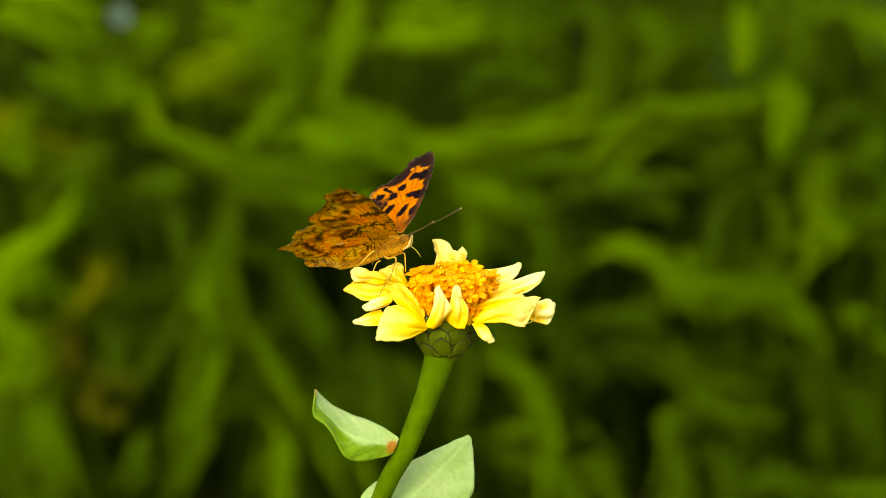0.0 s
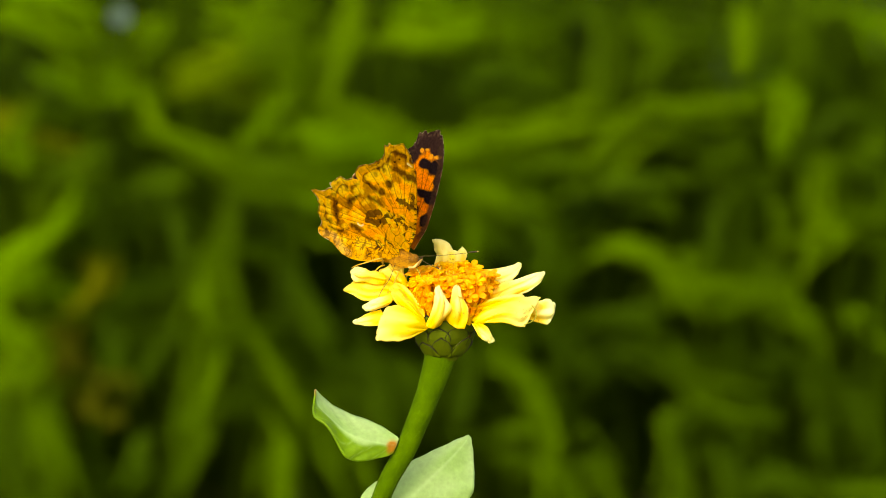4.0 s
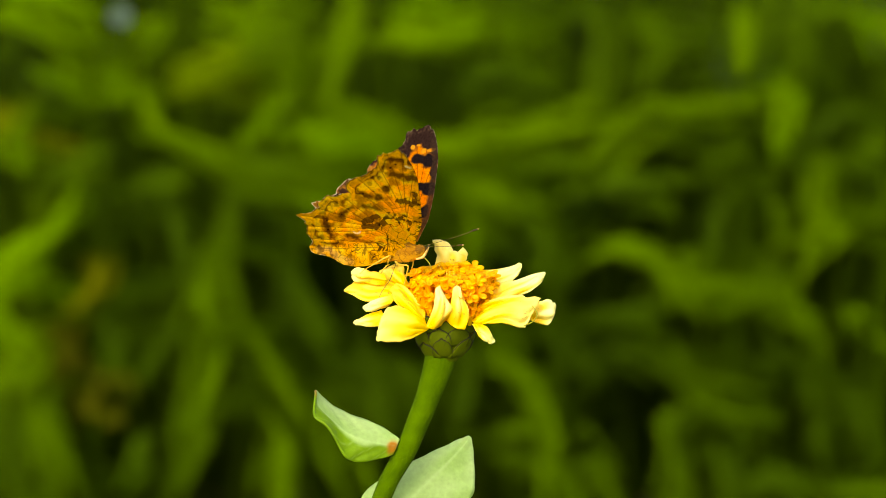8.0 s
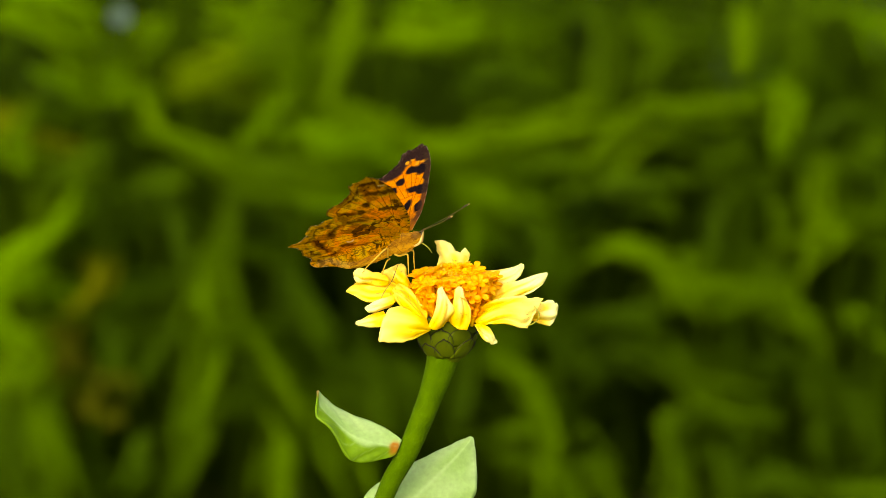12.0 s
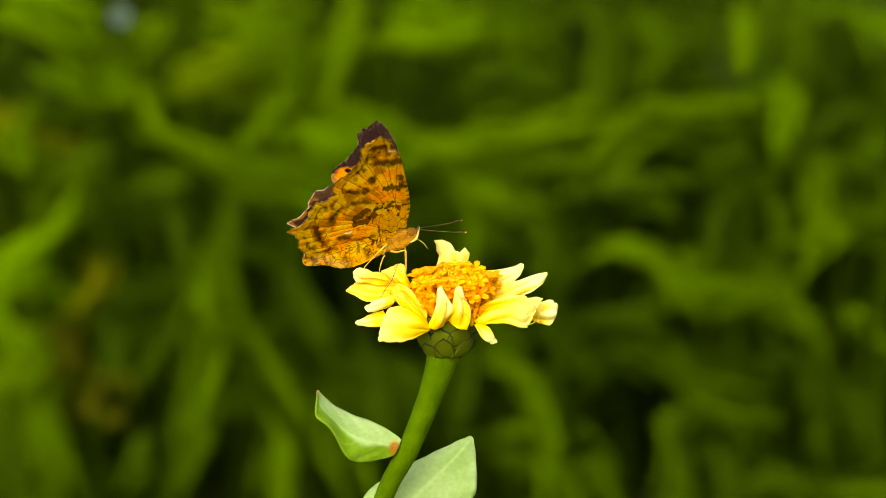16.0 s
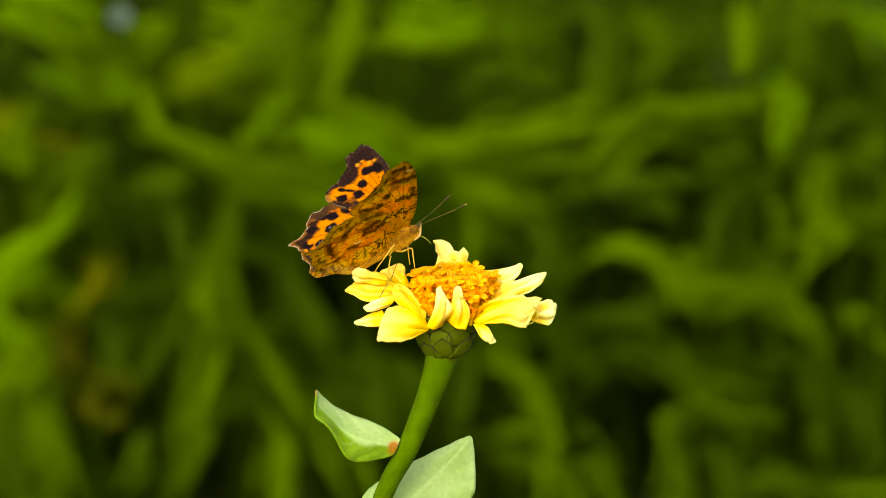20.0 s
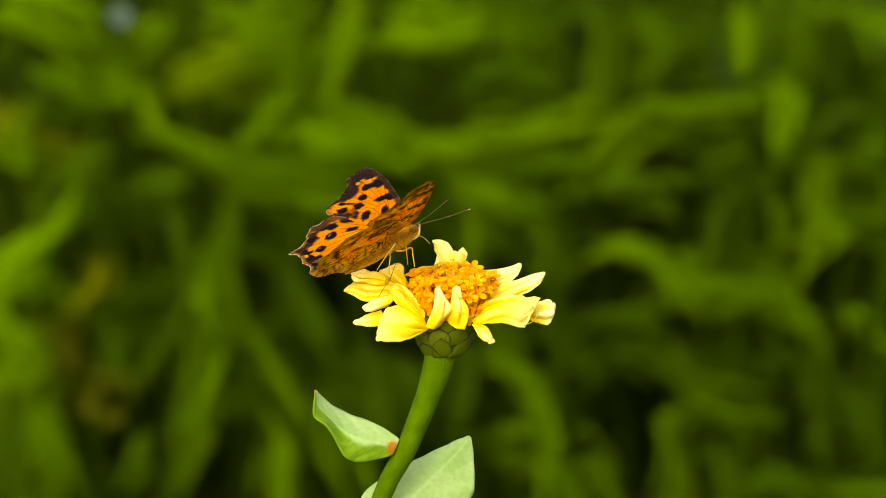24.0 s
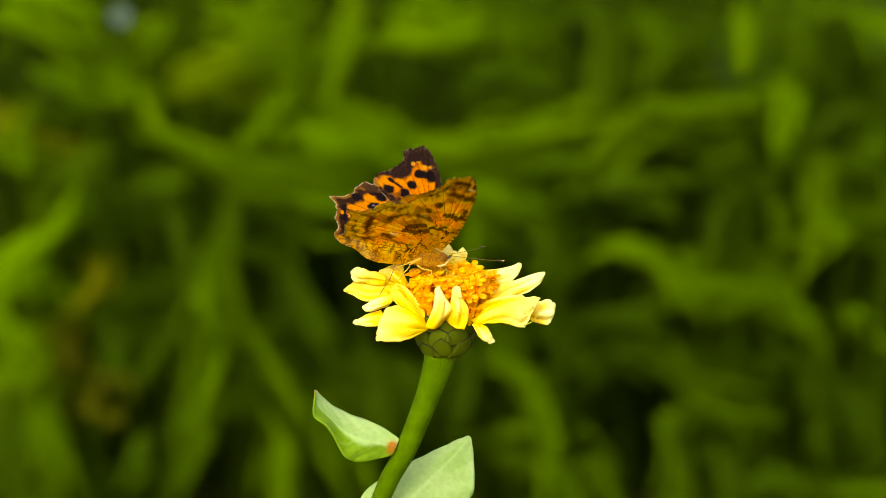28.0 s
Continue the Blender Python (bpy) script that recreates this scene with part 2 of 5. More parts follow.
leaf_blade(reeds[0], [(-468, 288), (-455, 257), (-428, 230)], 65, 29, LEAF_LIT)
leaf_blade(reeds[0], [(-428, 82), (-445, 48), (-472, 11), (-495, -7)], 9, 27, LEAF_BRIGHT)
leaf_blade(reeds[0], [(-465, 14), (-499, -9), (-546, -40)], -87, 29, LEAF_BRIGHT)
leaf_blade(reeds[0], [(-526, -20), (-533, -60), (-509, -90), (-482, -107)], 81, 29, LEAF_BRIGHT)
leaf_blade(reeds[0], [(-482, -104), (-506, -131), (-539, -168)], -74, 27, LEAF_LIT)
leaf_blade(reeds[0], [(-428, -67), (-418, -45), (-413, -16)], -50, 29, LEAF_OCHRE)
leaf_blade(reeds[0], [(-327, 48), (-319, 1)], -83, 26, LEAF_SHADE)
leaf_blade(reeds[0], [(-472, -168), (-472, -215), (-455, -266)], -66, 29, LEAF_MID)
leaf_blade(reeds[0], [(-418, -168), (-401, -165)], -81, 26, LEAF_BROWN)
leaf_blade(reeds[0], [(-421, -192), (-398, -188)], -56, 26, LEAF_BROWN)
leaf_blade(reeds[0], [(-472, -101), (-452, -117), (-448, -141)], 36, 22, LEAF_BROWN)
leaf_blade(reeds[0], [(-317, -94), (-340, -121), (-360, -161)], -13, 22, LEAF_SHADE)
leaf_blade(reeds[0], [(-401, 102), (-455, 88)], -7, 26, LEAF_HALF_SHADE)
leaf_blade(reeds[0], [(-367, 75), (-327, 82)], 48, 27, LEAF_HALF_SHADE)
leaf_blade(reeds[0], [(-394, -101), (-387, -141)], -59, 31, LEAF_SHADE)
leaf_blade(reeds[0], [(-516, -195), (-502, -236), (-509, -276)], -74, 29, LEAF_SHADE)
leaf_blade(reeds[0], [(-374, -283), (-354, -249)], -68, 27, LEAF_SHADE)
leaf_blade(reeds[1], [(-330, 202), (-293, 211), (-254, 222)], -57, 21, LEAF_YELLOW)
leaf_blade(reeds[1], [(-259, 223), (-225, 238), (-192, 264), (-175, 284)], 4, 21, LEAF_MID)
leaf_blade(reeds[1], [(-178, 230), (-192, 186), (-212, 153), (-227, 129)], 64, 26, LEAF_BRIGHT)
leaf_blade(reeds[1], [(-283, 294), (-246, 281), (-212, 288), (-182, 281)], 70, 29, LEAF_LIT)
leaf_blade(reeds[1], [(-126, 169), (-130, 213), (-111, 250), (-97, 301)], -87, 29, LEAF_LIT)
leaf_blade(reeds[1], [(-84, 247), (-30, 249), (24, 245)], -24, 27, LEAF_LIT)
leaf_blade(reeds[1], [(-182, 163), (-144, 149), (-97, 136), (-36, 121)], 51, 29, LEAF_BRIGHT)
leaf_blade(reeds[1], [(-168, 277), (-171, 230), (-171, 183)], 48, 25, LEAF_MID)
leaf_blade(reeds[1], [(-259, 88), (-267, 28), (-269, -26)], 61, 26, LEAF_HALF_SHADE)
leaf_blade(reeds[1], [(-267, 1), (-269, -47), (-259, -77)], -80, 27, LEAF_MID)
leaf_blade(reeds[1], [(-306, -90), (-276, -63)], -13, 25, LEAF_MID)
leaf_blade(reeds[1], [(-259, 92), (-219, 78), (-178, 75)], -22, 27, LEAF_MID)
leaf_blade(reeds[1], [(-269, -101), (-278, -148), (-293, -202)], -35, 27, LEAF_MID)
leaf_blade(reeds[1], [(-285, -175), (-298, -222), (-310, -276)], -24, 26, LEAF_HALF_SHADE)
leaf_blade(reeds[1], [(-246, -188), (-225, -161), (-239, -114)], 82, 27, LEAF_SHADE)
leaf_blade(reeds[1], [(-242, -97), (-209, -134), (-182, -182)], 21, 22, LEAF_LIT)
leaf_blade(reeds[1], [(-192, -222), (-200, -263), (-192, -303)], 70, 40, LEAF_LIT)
leaf_blade(reeds[1], [(-117, -128), (-97, -175), (-90, -215)], 17, 31, LEAF_SHADE)
leaf_blade(reeds[1], [(-151, -188), (-124, -236), (-111, -276)], 46, 27, LEAF_HALF_SHADE)
leaf_blade(reeds[1], [(-192, -20), (-178, -67), (-144, -107)], -64, 31, LEAF_SHADE)
leaf_blade(reeds[1], [(-57, -141), (-43, -175)], 77, 31, LEAF_SHADE)
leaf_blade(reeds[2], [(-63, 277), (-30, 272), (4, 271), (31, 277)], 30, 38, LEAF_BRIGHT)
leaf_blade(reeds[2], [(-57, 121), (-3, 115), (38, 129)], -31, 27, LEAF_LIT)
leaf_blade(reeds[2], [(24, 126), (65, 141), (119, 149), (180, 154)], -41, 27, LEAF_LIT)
leaf_blade(reeds[2], [(24, 203), (65, 210), (112, 203)], 30, 37, LEAF_SHADE)
leaf_blade(reeds[2], [(65, 298), (78, 257), (92, 223)], 50, 24, LEAF_SHADE)
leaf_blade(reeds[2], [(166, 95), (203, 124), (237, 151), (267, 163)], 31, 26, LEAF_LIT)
leaf_blade(reeds[2], [(190, 301), (190, 244), (188, 176)], 73, 27, LEAF_HALF_SHADE)
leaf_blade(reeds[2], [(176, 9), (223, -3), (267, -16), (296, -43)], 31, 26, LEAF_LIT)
leaf_blade(reeds[2], [(28, -121), (21, -175), (24, -202)], 39, 25, LEAF_SHADE)
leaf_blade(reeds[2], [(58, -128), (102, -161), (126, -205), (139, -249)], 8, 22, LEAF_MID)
leaf_blade(reeds[2], [(65, -236), (92, -242), (129, -236)], 56, 27, LEAF_HALF_SHADE)
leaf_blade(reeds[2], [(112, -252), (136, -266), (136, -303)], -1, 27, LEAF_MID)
leaf_blade(reeds[2], [(146, -283), (173, -259), (196, -296)], 81, 29, LEAF_HALF_SHADE)
leaf_blade(reeds[2], [(186, -117), (220, -107), (254, -124)], 88, 29, LEAF_SHADE)
leaf_blade(reeds[2], [(200, -77), (247, -84)], -49, 31, LEAF_SHADE)
leaf_blade(reeds[2], [(173, 75), (213, 82), (267, 65)], 56, 31, LEAF_HALF_SHADE)
leaf_blade(reeds[2], [(65, 75), (99, 28), (119, -6)], -36, 29, LEAF_SHADE)
leaf_blade(reeds[2], [(119, -80), (153, -114), (166, -148)], 72, 29, LEAF_SHADE)
leaf_blade(reeds[2], [(45, -53), (78, -107), (92, -134)], 56, 27, LEAF_HALF_SHADE)
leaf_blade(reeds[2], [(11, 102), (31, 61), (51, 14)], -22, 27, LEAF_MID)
leaf_blade(reeds[2], [(78, 102), (132, 95), (173, 95)], -18, 31, LEAF_HALF_SHADE)
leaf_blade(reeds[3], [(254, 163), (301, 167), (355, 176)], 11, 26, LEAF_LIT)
leaf_blade(reeds[3], [(220, 277), (247, 257), (264, 237)], -52, 25, LEAF_HALF_SHADE)
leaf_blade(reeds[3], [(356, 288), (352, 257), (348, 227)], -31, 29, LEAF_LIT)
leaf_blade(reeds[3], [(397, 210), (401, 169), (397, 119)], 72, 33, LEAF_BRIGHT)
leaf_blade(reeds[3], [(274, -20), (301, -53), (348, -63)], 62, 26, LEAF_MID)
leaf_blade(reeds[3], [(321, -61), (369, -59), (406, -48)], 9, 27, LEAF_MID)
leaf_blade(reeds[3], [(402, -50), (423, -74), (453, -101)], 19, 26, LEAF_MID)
leaf_blade(reeds[3], [(328, 68), (327, 1)], 23, 25, LEAF_SHADE)
leaf_blade(reeds[3], [(399, -6), (397, -53)], -56, 25, LEAF_HALF_SHADE)
leaf_blade(reeds[3], [(247, -114), (277, -134), (308, -165)], 59, 24, LEAF_HALF_SHADE)
leaf_blade(reeds[3], [(301, -158), (321, -178), (375, -198)], 14, 25, LEAF_HALF_SHADE)
leaf_blade(reeds[3], [(325, -178), (291, -205), (277, -242)], 59, 24, LEAF_HALF_SHADE)
leaf_blade(reeds[3], [(281, -229), (275, -269), (274, -303)], -31, 26, LEAF_HALF_SHADE)
leaf_blade(reeds[3], [(343, -232), (340, -269), (342, -303)], -4, 25, LEAF_SHADE)
leaf_blade(reeds[3], [(362, -303), (396, -279), (433, -300)], 84, 27, LEAF_SHADE)
leaf_blade(reeds[3], [(382, -121), (399, -151)], 88, 27, LEAF_SHADE)
leaf_blade(reeds[3], [(308, 95), (369, 102)], 55, 25, LEAF_HALF_SHADE)
leaf_blade(reeds[3], [(429, -141), (443, -175)], 33, 29, LEAF_SHADE)
leaf_blade(reeds[3], [(382, 75), (392, 28)], 73, 27, LEAF_HALF_SHADE)
leaf_blade(reeds[4], [(497, 129), (524, 112)], -52, 25, LEAF_HALF_SHADE)
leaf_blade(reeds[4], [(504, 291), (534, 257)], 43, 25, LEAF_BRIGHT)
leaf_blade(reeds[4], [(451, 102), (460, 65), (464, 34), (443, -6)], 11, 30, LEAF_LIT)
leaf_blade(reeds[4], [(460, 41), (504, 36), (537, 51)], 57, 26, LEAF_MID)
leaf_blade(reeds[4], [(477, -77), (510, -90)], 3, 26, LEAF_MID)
leaf_blade(reeds[4], [(450, -295), (497, -288), (531, -296)], -83, 27, LEAF_HALF_SHADE)
leaf_blade(reeds[4], [(470, -165), (504, -188), (517, -236)], -19, 22, LEAF_SHADE)
leaf_blade(reeds[4], [(443, -195), (451, -232)], 65, 25, LEAF_SHADE)
leaf_blade(reeds[4], [(510, 95), (524, 68)], 33, 27, LEAF_SHADE)
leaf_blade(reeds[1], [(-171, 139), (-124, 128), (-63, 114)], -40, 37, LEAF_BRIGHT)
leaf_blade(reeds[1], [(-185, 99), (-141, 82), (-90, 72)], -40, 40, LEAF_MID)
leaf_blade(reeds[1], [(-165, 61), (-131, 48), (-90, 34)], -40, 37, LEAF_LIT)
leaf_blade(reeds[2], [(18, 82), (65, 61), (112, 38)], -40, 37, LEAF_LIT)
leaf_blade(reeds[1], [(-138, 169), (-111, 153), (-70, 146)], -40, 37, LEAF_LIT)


# open, shaded hollows between the plants: across, up and half width in millimetres
HOLLOWS = [(-279, 167, 50), (-472, -50, 45), (-3, 210, 55), (132, 250, 60), (-374, 128, 70), (497, -13, 45), (250, 27, 50), (203, -32, 45), (483, -128, 40), (348, -141, 40), (402, -222, 45), (483, -256, 50),
           (245, -240, 50), (-259, -262, 45), (-401, -276, 50), (-425, -215, 40), (-292, -13, 40), (-232, -6, 40), (-171, -141, 50), (-367, 27, 50), (-529, 27, 50), (-151, 237, 45), (-300, 270, 40), (-529, 220, 50)]


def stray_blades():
    """Smaller blades between the large ones, their shade put in by the two darkest greens."""
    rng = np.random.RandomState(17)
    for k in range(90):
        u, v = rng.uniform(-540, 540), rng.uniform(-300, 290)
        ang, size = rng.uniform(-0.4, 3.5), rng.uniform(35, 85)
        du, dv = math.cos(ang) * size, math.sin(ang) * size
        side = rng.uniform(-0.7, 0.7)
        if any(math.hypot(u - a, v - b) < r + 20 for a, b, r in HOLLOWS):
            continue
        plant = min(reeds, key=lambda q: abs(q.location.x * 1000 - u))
        leaf_blade(plant, [(u - du, v - dv), (u - dv * side, v + du * side), (u + du, v + dv - size * 0.3)], rng.uniform(100, 450), rng.uniform(24, 42), (LEAF_SHADE, LEAF_HALF_SHADE)[k % 2])


stray_blades()


def meadow():
    """The rest of the meadow: a dense stand of blades, too many to count."""
    rng = np.random.RandomState(5)
    verts, faces = [], []
    for k in range(5600):
        y = rng.uniform(2.62, 6.2)
        x = rng.uniform(-1, 1) * (0.35 + 0.21 * y)
        tall = rng.uniform(0.35, 0.80) + 0.05 * (y - 2)
        wide = rng.uniform(0.010, 0.026)
        bend = rng.uniform(0.05, 0.30) * tall
        turn = rng.uniform(0, 2 * np.pi)
        s = np.linspace(0, 1, 7)
        path = np.stack([x + bend * s ** 2 * np.cos(turn), y + bend * s ** 2 * np.sin(turn), tall * s - bend * 0.4 * s ** 3], 1)
        strip = blade_strip(path, wide * (1 - 0.93 * s ** 2), np.array([np.sin(turn + 0.5), -np.cos(turn + 0.5), 0.3]))
        base = len(verts)
        verts.extend(strip.reshape(-1, 3).tolist())
        for r in range(6):
            for c in range(2):
                i = base + r * 3 + c
                faces.append((i, i + 1, i + 4, i + 3))
    s = np.linspace(0, 1, 4)
    for k in range(9000):
        x, y = rng.uniform(-5, 5), rng.uniform(2.7, 7.5)
        if abs(x) < 0.35 + 0.21 * y and y < 6.2:
            continue
        tall, turn = rng.uniform(0.4, 0.85), rng.uniform(0, 2 * np.pi)
        bend = rng.uniform(0.05, 0.30) * tall
        path = np.stack([x + bend * s ** 2 * np.cos(turn), y + bend * s ** 2 * np.sin(turn), tall * s], 1)
        strip = blade_strip(path, rng.uniform(0.012, 0.028) * (1 - 0.93 * s ** 2), np.array([np.sin(turn + 0.5), -np.cos(turn + 0.5), 0.3]))
        base = len(verts)
        verts.extend(strip.reshape(-1, 3).tolist())
        faces += [(base + r * 3 + c, base + r * 3 + c + 1, base + r * 3 + c + 4, base + r * 3 + c + 3) for r in range(3) for c in range(2)]
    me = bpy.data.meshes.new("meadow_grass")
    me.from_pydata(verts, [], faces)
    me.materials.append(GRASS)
    tagged(new("meadow_grass", smooth(me)), "dense meadow grass, its green darkened for the shade between blades, blurred with distance", "grass", kind="stuff")


meadow()


def clearing():
    """Low grass all round, on both sides of the open view."""
    rng = np.random.RandomState(6)
    verts, faces = [], []
    s = np.linspace(0, 1, 4)
    while len(verts) < 30000 * 8:
        x, y = rng.uniform(-7, 7), rng.uniform(-6, 8)
        tall, turn = rng.uniform(0.10, 0.38), rng.uniform(0, 6.28)
        if math.hypot(x, y) > 8:
            continue
        # low enough before the camera to leave its view open
        if abs(x) < 0.35 + 0.25 * abs(y) and -1.2 < y < 6.2:
            tall = min(tall, 0.60 - 0.25 * (y + 0.52))
            if tall < 0.05:
                continue
        bend = tall * rng.uniform(0.1, 0.5)
        path = np.stack([x + bend * s ** 2 * np.cos(turn), y + bend * s ** 2 * np.sin(turn), tall * s], 1)
        side = np.array([-np.sin(turn), np.cos(turn), 0]) * rng.uniform(0.004, 0.009)
        i = len(verts)
        for k in range(4):
            w = (1 - 0.9 * s[k] ** 2)
            verts += [(path[k] - side * w).tolist(), (path[k] + side * w).tolist()]
        faces += [(i + 2 * k, i + 2 * k + 1, i + 2 * k + 3, i + 2 * k + 2) for k in range(3)]
    me = bpy.data.meshes.new("low_grass")
    me.from_pydata(verts, [], faces)
    me.materials.append(LOW_GRASS)
    tagged(new("low_grass", smooth(me)), "low green grass on the ground round the flower", "grass", kind="stuff")


clearing()


def sky_spot_plant():
    """A small pale flower head on a thin stalk, deep in the meadow, added in place of a gap of sky."""
    top = view_point(-392, 283, BEYOND + 60)
    root = tagged(new("sky_spot_flower"), "small pale blue-grey flower on a thin stalk, added for a spot of sky in the grass", "flower")
    root.location = (top[0], top[1], 0)
    part("stalk", tube_mesh("stalk", [(0, 0, 0), (0.01, 0, top[2] * 0.5), (0, 0, top[2])], [0.0015, 0.001], 6), LEAF_SHADE, root)
    for k in range(6):
        ang = k * math.pi / 3
        tip = np.array([math.cos(ang) * 0.012, -0.004, math.sin(ang) * 0.012 + top[2]])
        path = spline([(0, 0, top[2]), tip * 0.5 + np.array([0, -0.002, top[2] * 0.5]), tip], 6)
        part("petal", solid_sheet("petal", blade_strip(path, np.array([.003, .008, .011, .011, .009, .003]), np.array([0.0, -1, 0.05])), 0.0004), PALE, root)


sky_spot_plant()

# ---- the zinnia ----
zinnia = tagged(new("zinnia"), "yellow zinnia in bloom with orange disc on a thick green stem", "flower")
zinnia.location = (-0.022, 0.012, 0)
ZB = np.array(zinnia.location)


def zp(u, v, w=0.0):
    return view_point(u, v, w) - ZB


def zpath(points):
    return np.array([zp(*p) for p in points])


STEM_LINE = [(-0.5, -20.8, 0), (-1.1, -24.2, 0), (-3.2, -30.5, 0), (-5.5, -36.4, 0), (-8.0, -42.2, 0), (-11.3, -48.1, 0.5), (-13.5, -53.5, 1), (-16.0, -60.0, 2)]
line = [zp(*p) for p in STEM_LINE] + [zp(-18.5, -68, 3), zp(-20.5, -80, 4), zp(-22, -105, 5), zp(-23, -145, 6), np.array([0.001, 0.0, 0.50]), np.array([0.002, 0.0, 0.28]), np.array([0, 0, 0.0])]
stem = part("stem", tube_mesh("stem", line, [0.0033, 0.0031, 0.00250, 0.0023, 0.00218, 0.0020, 0.00195, 0.0019, 0.0018, 0.0017, 0.0016, 0.0017, 0.0018, 0.002, 0.0024], 20, 180), STEM, zinnia)


def stem_hairs():
    rng = np.random.RandomState(8)
    p = spline(line[:8], 400)
    rad = np.interp(np.linspace(0, 1, 400), np.linspace(0, 1, 8), [0.0033, 0.0031, 0.00250, 0.0023, 0.00218, 0.0020, 0.00195, 0.0019])
    verts, faces = [], []
    for k in range(5200):
        i = rng.randint(5, 390)
        tan = p[i + 3] - p[i - 3]
        tan /= np.linalg.norm(tan)
        d = rng.normal(size=3)
        d -= tan * (d @ tan)
        d /= np.linalg.norm(d)
        a = p[i] + d * rad[i] * 0.98
        b = a + d * rng.uniform(0.0001, 0.0003) + tan * rng.uniform(-0.0002, 0.0003)
        sd = np.cross(d, tan) * 0.000025
        n = len(verts)
        verts += [(a - sd).tolist(), (a + sd).tolist(), b.tolist(), (a + tan * 0.00005).tolist()]
        faces += [(n, n + 1, n + 2), (n + 1, n + 3, n + 2), (n + 3, n, n + 2)]
    me = bpy.data.meshes.new("stem_hair")
    me.from_pydata(verts, [], faces)
    tagged(part("stem_hair", me, HAIR, stem), "fine pale hairs", kind="stuff")


stem_hairs()


def broad_leaf(stations, name, label, spot):
    """A leaf from stations of upper edge, midrib and lower edge, each (u, v, w)."""
    n = 60
    up, mid, low = (spline([zp(*s[k]) for s in stations], n) for k in range(3))
    cols = []
    for f in np.linspace(0, 1, 13):
        cols.append(up * (1 - f) + mid * f)
    for f in np.linspace(0, 1, 13)[1:]:
        cols.append(mid * (1 - f) + low * f)
    g = np.stack(cols, 1)
    f = np.linspace(-1, 1, 25)
    s = np.linspace(0, 1, n)
    # soft ripples between the side veins, and a fine toothed rim
    wave = 0.00022 * np.sin(s[:, None] * 34 - np.abs(f)[None] * 9) * np.abs(f)[None] * np.sin(np.pi * s)[:, None]
    g[:, :, 1] -= wave
    tooth = 1 + 0.02 * np.sign(np.sin(s * 190))
    for e, c in ((0, 1), (24, 23)):
        g[:, e] = g[:, c] + (g[:, e] - g[:, c]) * tooth[:, None]
    me = solid_sheet(name, g, 0.00045)
    ff, ss = np.meshgrid(f, s)
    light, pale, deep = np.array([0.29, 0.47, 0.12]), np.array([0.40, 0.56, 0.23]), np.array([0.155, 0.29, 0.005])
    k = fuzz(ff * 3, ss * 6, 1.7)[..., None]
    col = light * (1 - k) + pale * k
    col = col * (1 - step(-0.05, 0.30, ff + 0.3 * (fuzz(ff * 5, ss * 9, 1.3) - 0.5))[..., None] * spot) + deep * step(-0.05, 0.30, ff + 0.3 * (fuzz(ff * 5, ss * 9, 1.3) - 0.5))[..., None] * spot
    vein = np.maximum(step(0.05, 0.0, np.abs(ff)), 0.6 * step(0.25, 0.0, np.abs(np.sin(ss * 17 - np.abs(ff) * 4.5))) * 0.5)[..., None]
    col = col * (1 - 0.5 * vein) + pale * 1.1 * 0.5 * vein
    if spot:
        base = np.exp(-((ss - 0.05) / 0.06) ** 4 - ((ff - 0.15) / 0.7) ** 4 + 0.6 * (fuzz(ff * 6, ss * 60, 1.1) - 0.5)).clip(0, 1)[..., None]
        col = col * (1 - base) + np.array([0.40, 0.16, 0.008]) * base
        tip = step(0.96, 1.0, ss)[..., None] * 0.7
        col = col * (1 - tip) + np.array([0.45, 0.2, 0.08]) * tip
    col = np.vstack([col.reshape(-1, 3)] * 2)
    paint(me, col)
    return part(name, me, LEAF, zinnia, label)


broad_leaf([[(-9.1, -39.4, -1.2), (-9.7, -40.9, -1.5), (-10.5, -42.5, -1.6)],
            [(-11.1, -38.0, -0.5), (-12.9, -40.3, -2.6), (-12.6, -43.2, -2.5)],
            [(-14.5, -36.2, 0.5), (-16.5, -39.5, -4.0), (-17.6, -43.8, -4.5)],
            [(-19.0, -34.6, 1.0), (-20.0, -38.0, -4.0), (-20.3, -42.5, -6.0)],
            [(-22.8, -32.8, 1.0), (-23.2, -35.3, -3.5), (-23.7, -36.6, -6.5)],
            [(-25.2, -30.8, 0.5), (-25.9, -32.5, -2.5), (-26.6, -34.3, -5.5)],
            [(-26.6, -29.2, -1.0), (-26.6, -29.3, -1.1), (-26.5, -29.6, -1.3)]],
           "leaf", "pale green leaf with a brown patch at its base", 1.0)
broad_leaf([[(-17.5, -63.0, 4.5), (-16.5, -63.2, 4.5), (-15.5, -63.4, 4.5)],
            [(-17.2, -52.2, 7.0), (-9.5, -55.0, 5.0), (0.0, -58.0, 8.0)],
            [(-8.0, -45.9, 10.0), (-3.0, -48.8, 7.0), (5.8, -52.5, 9.0)],
            [(-2.0, -42.9, 11.0), (0.5, -45.5, 8.5), (6.6, -48.5, 10.0)],
            [(3.0, -40.6, 11.5), (4.0, -41.9, 10.0), (6.3, -43.0, 11.0)],
            [(5.4, -39.6, 11.5), (5.6, -39.8, 11.5), (5.9, -40.1, 11.5)]],
           "leaf", "broad pale green leaf behind the stem", 0.0)

HEAD = np.array([0.2, -17.5])


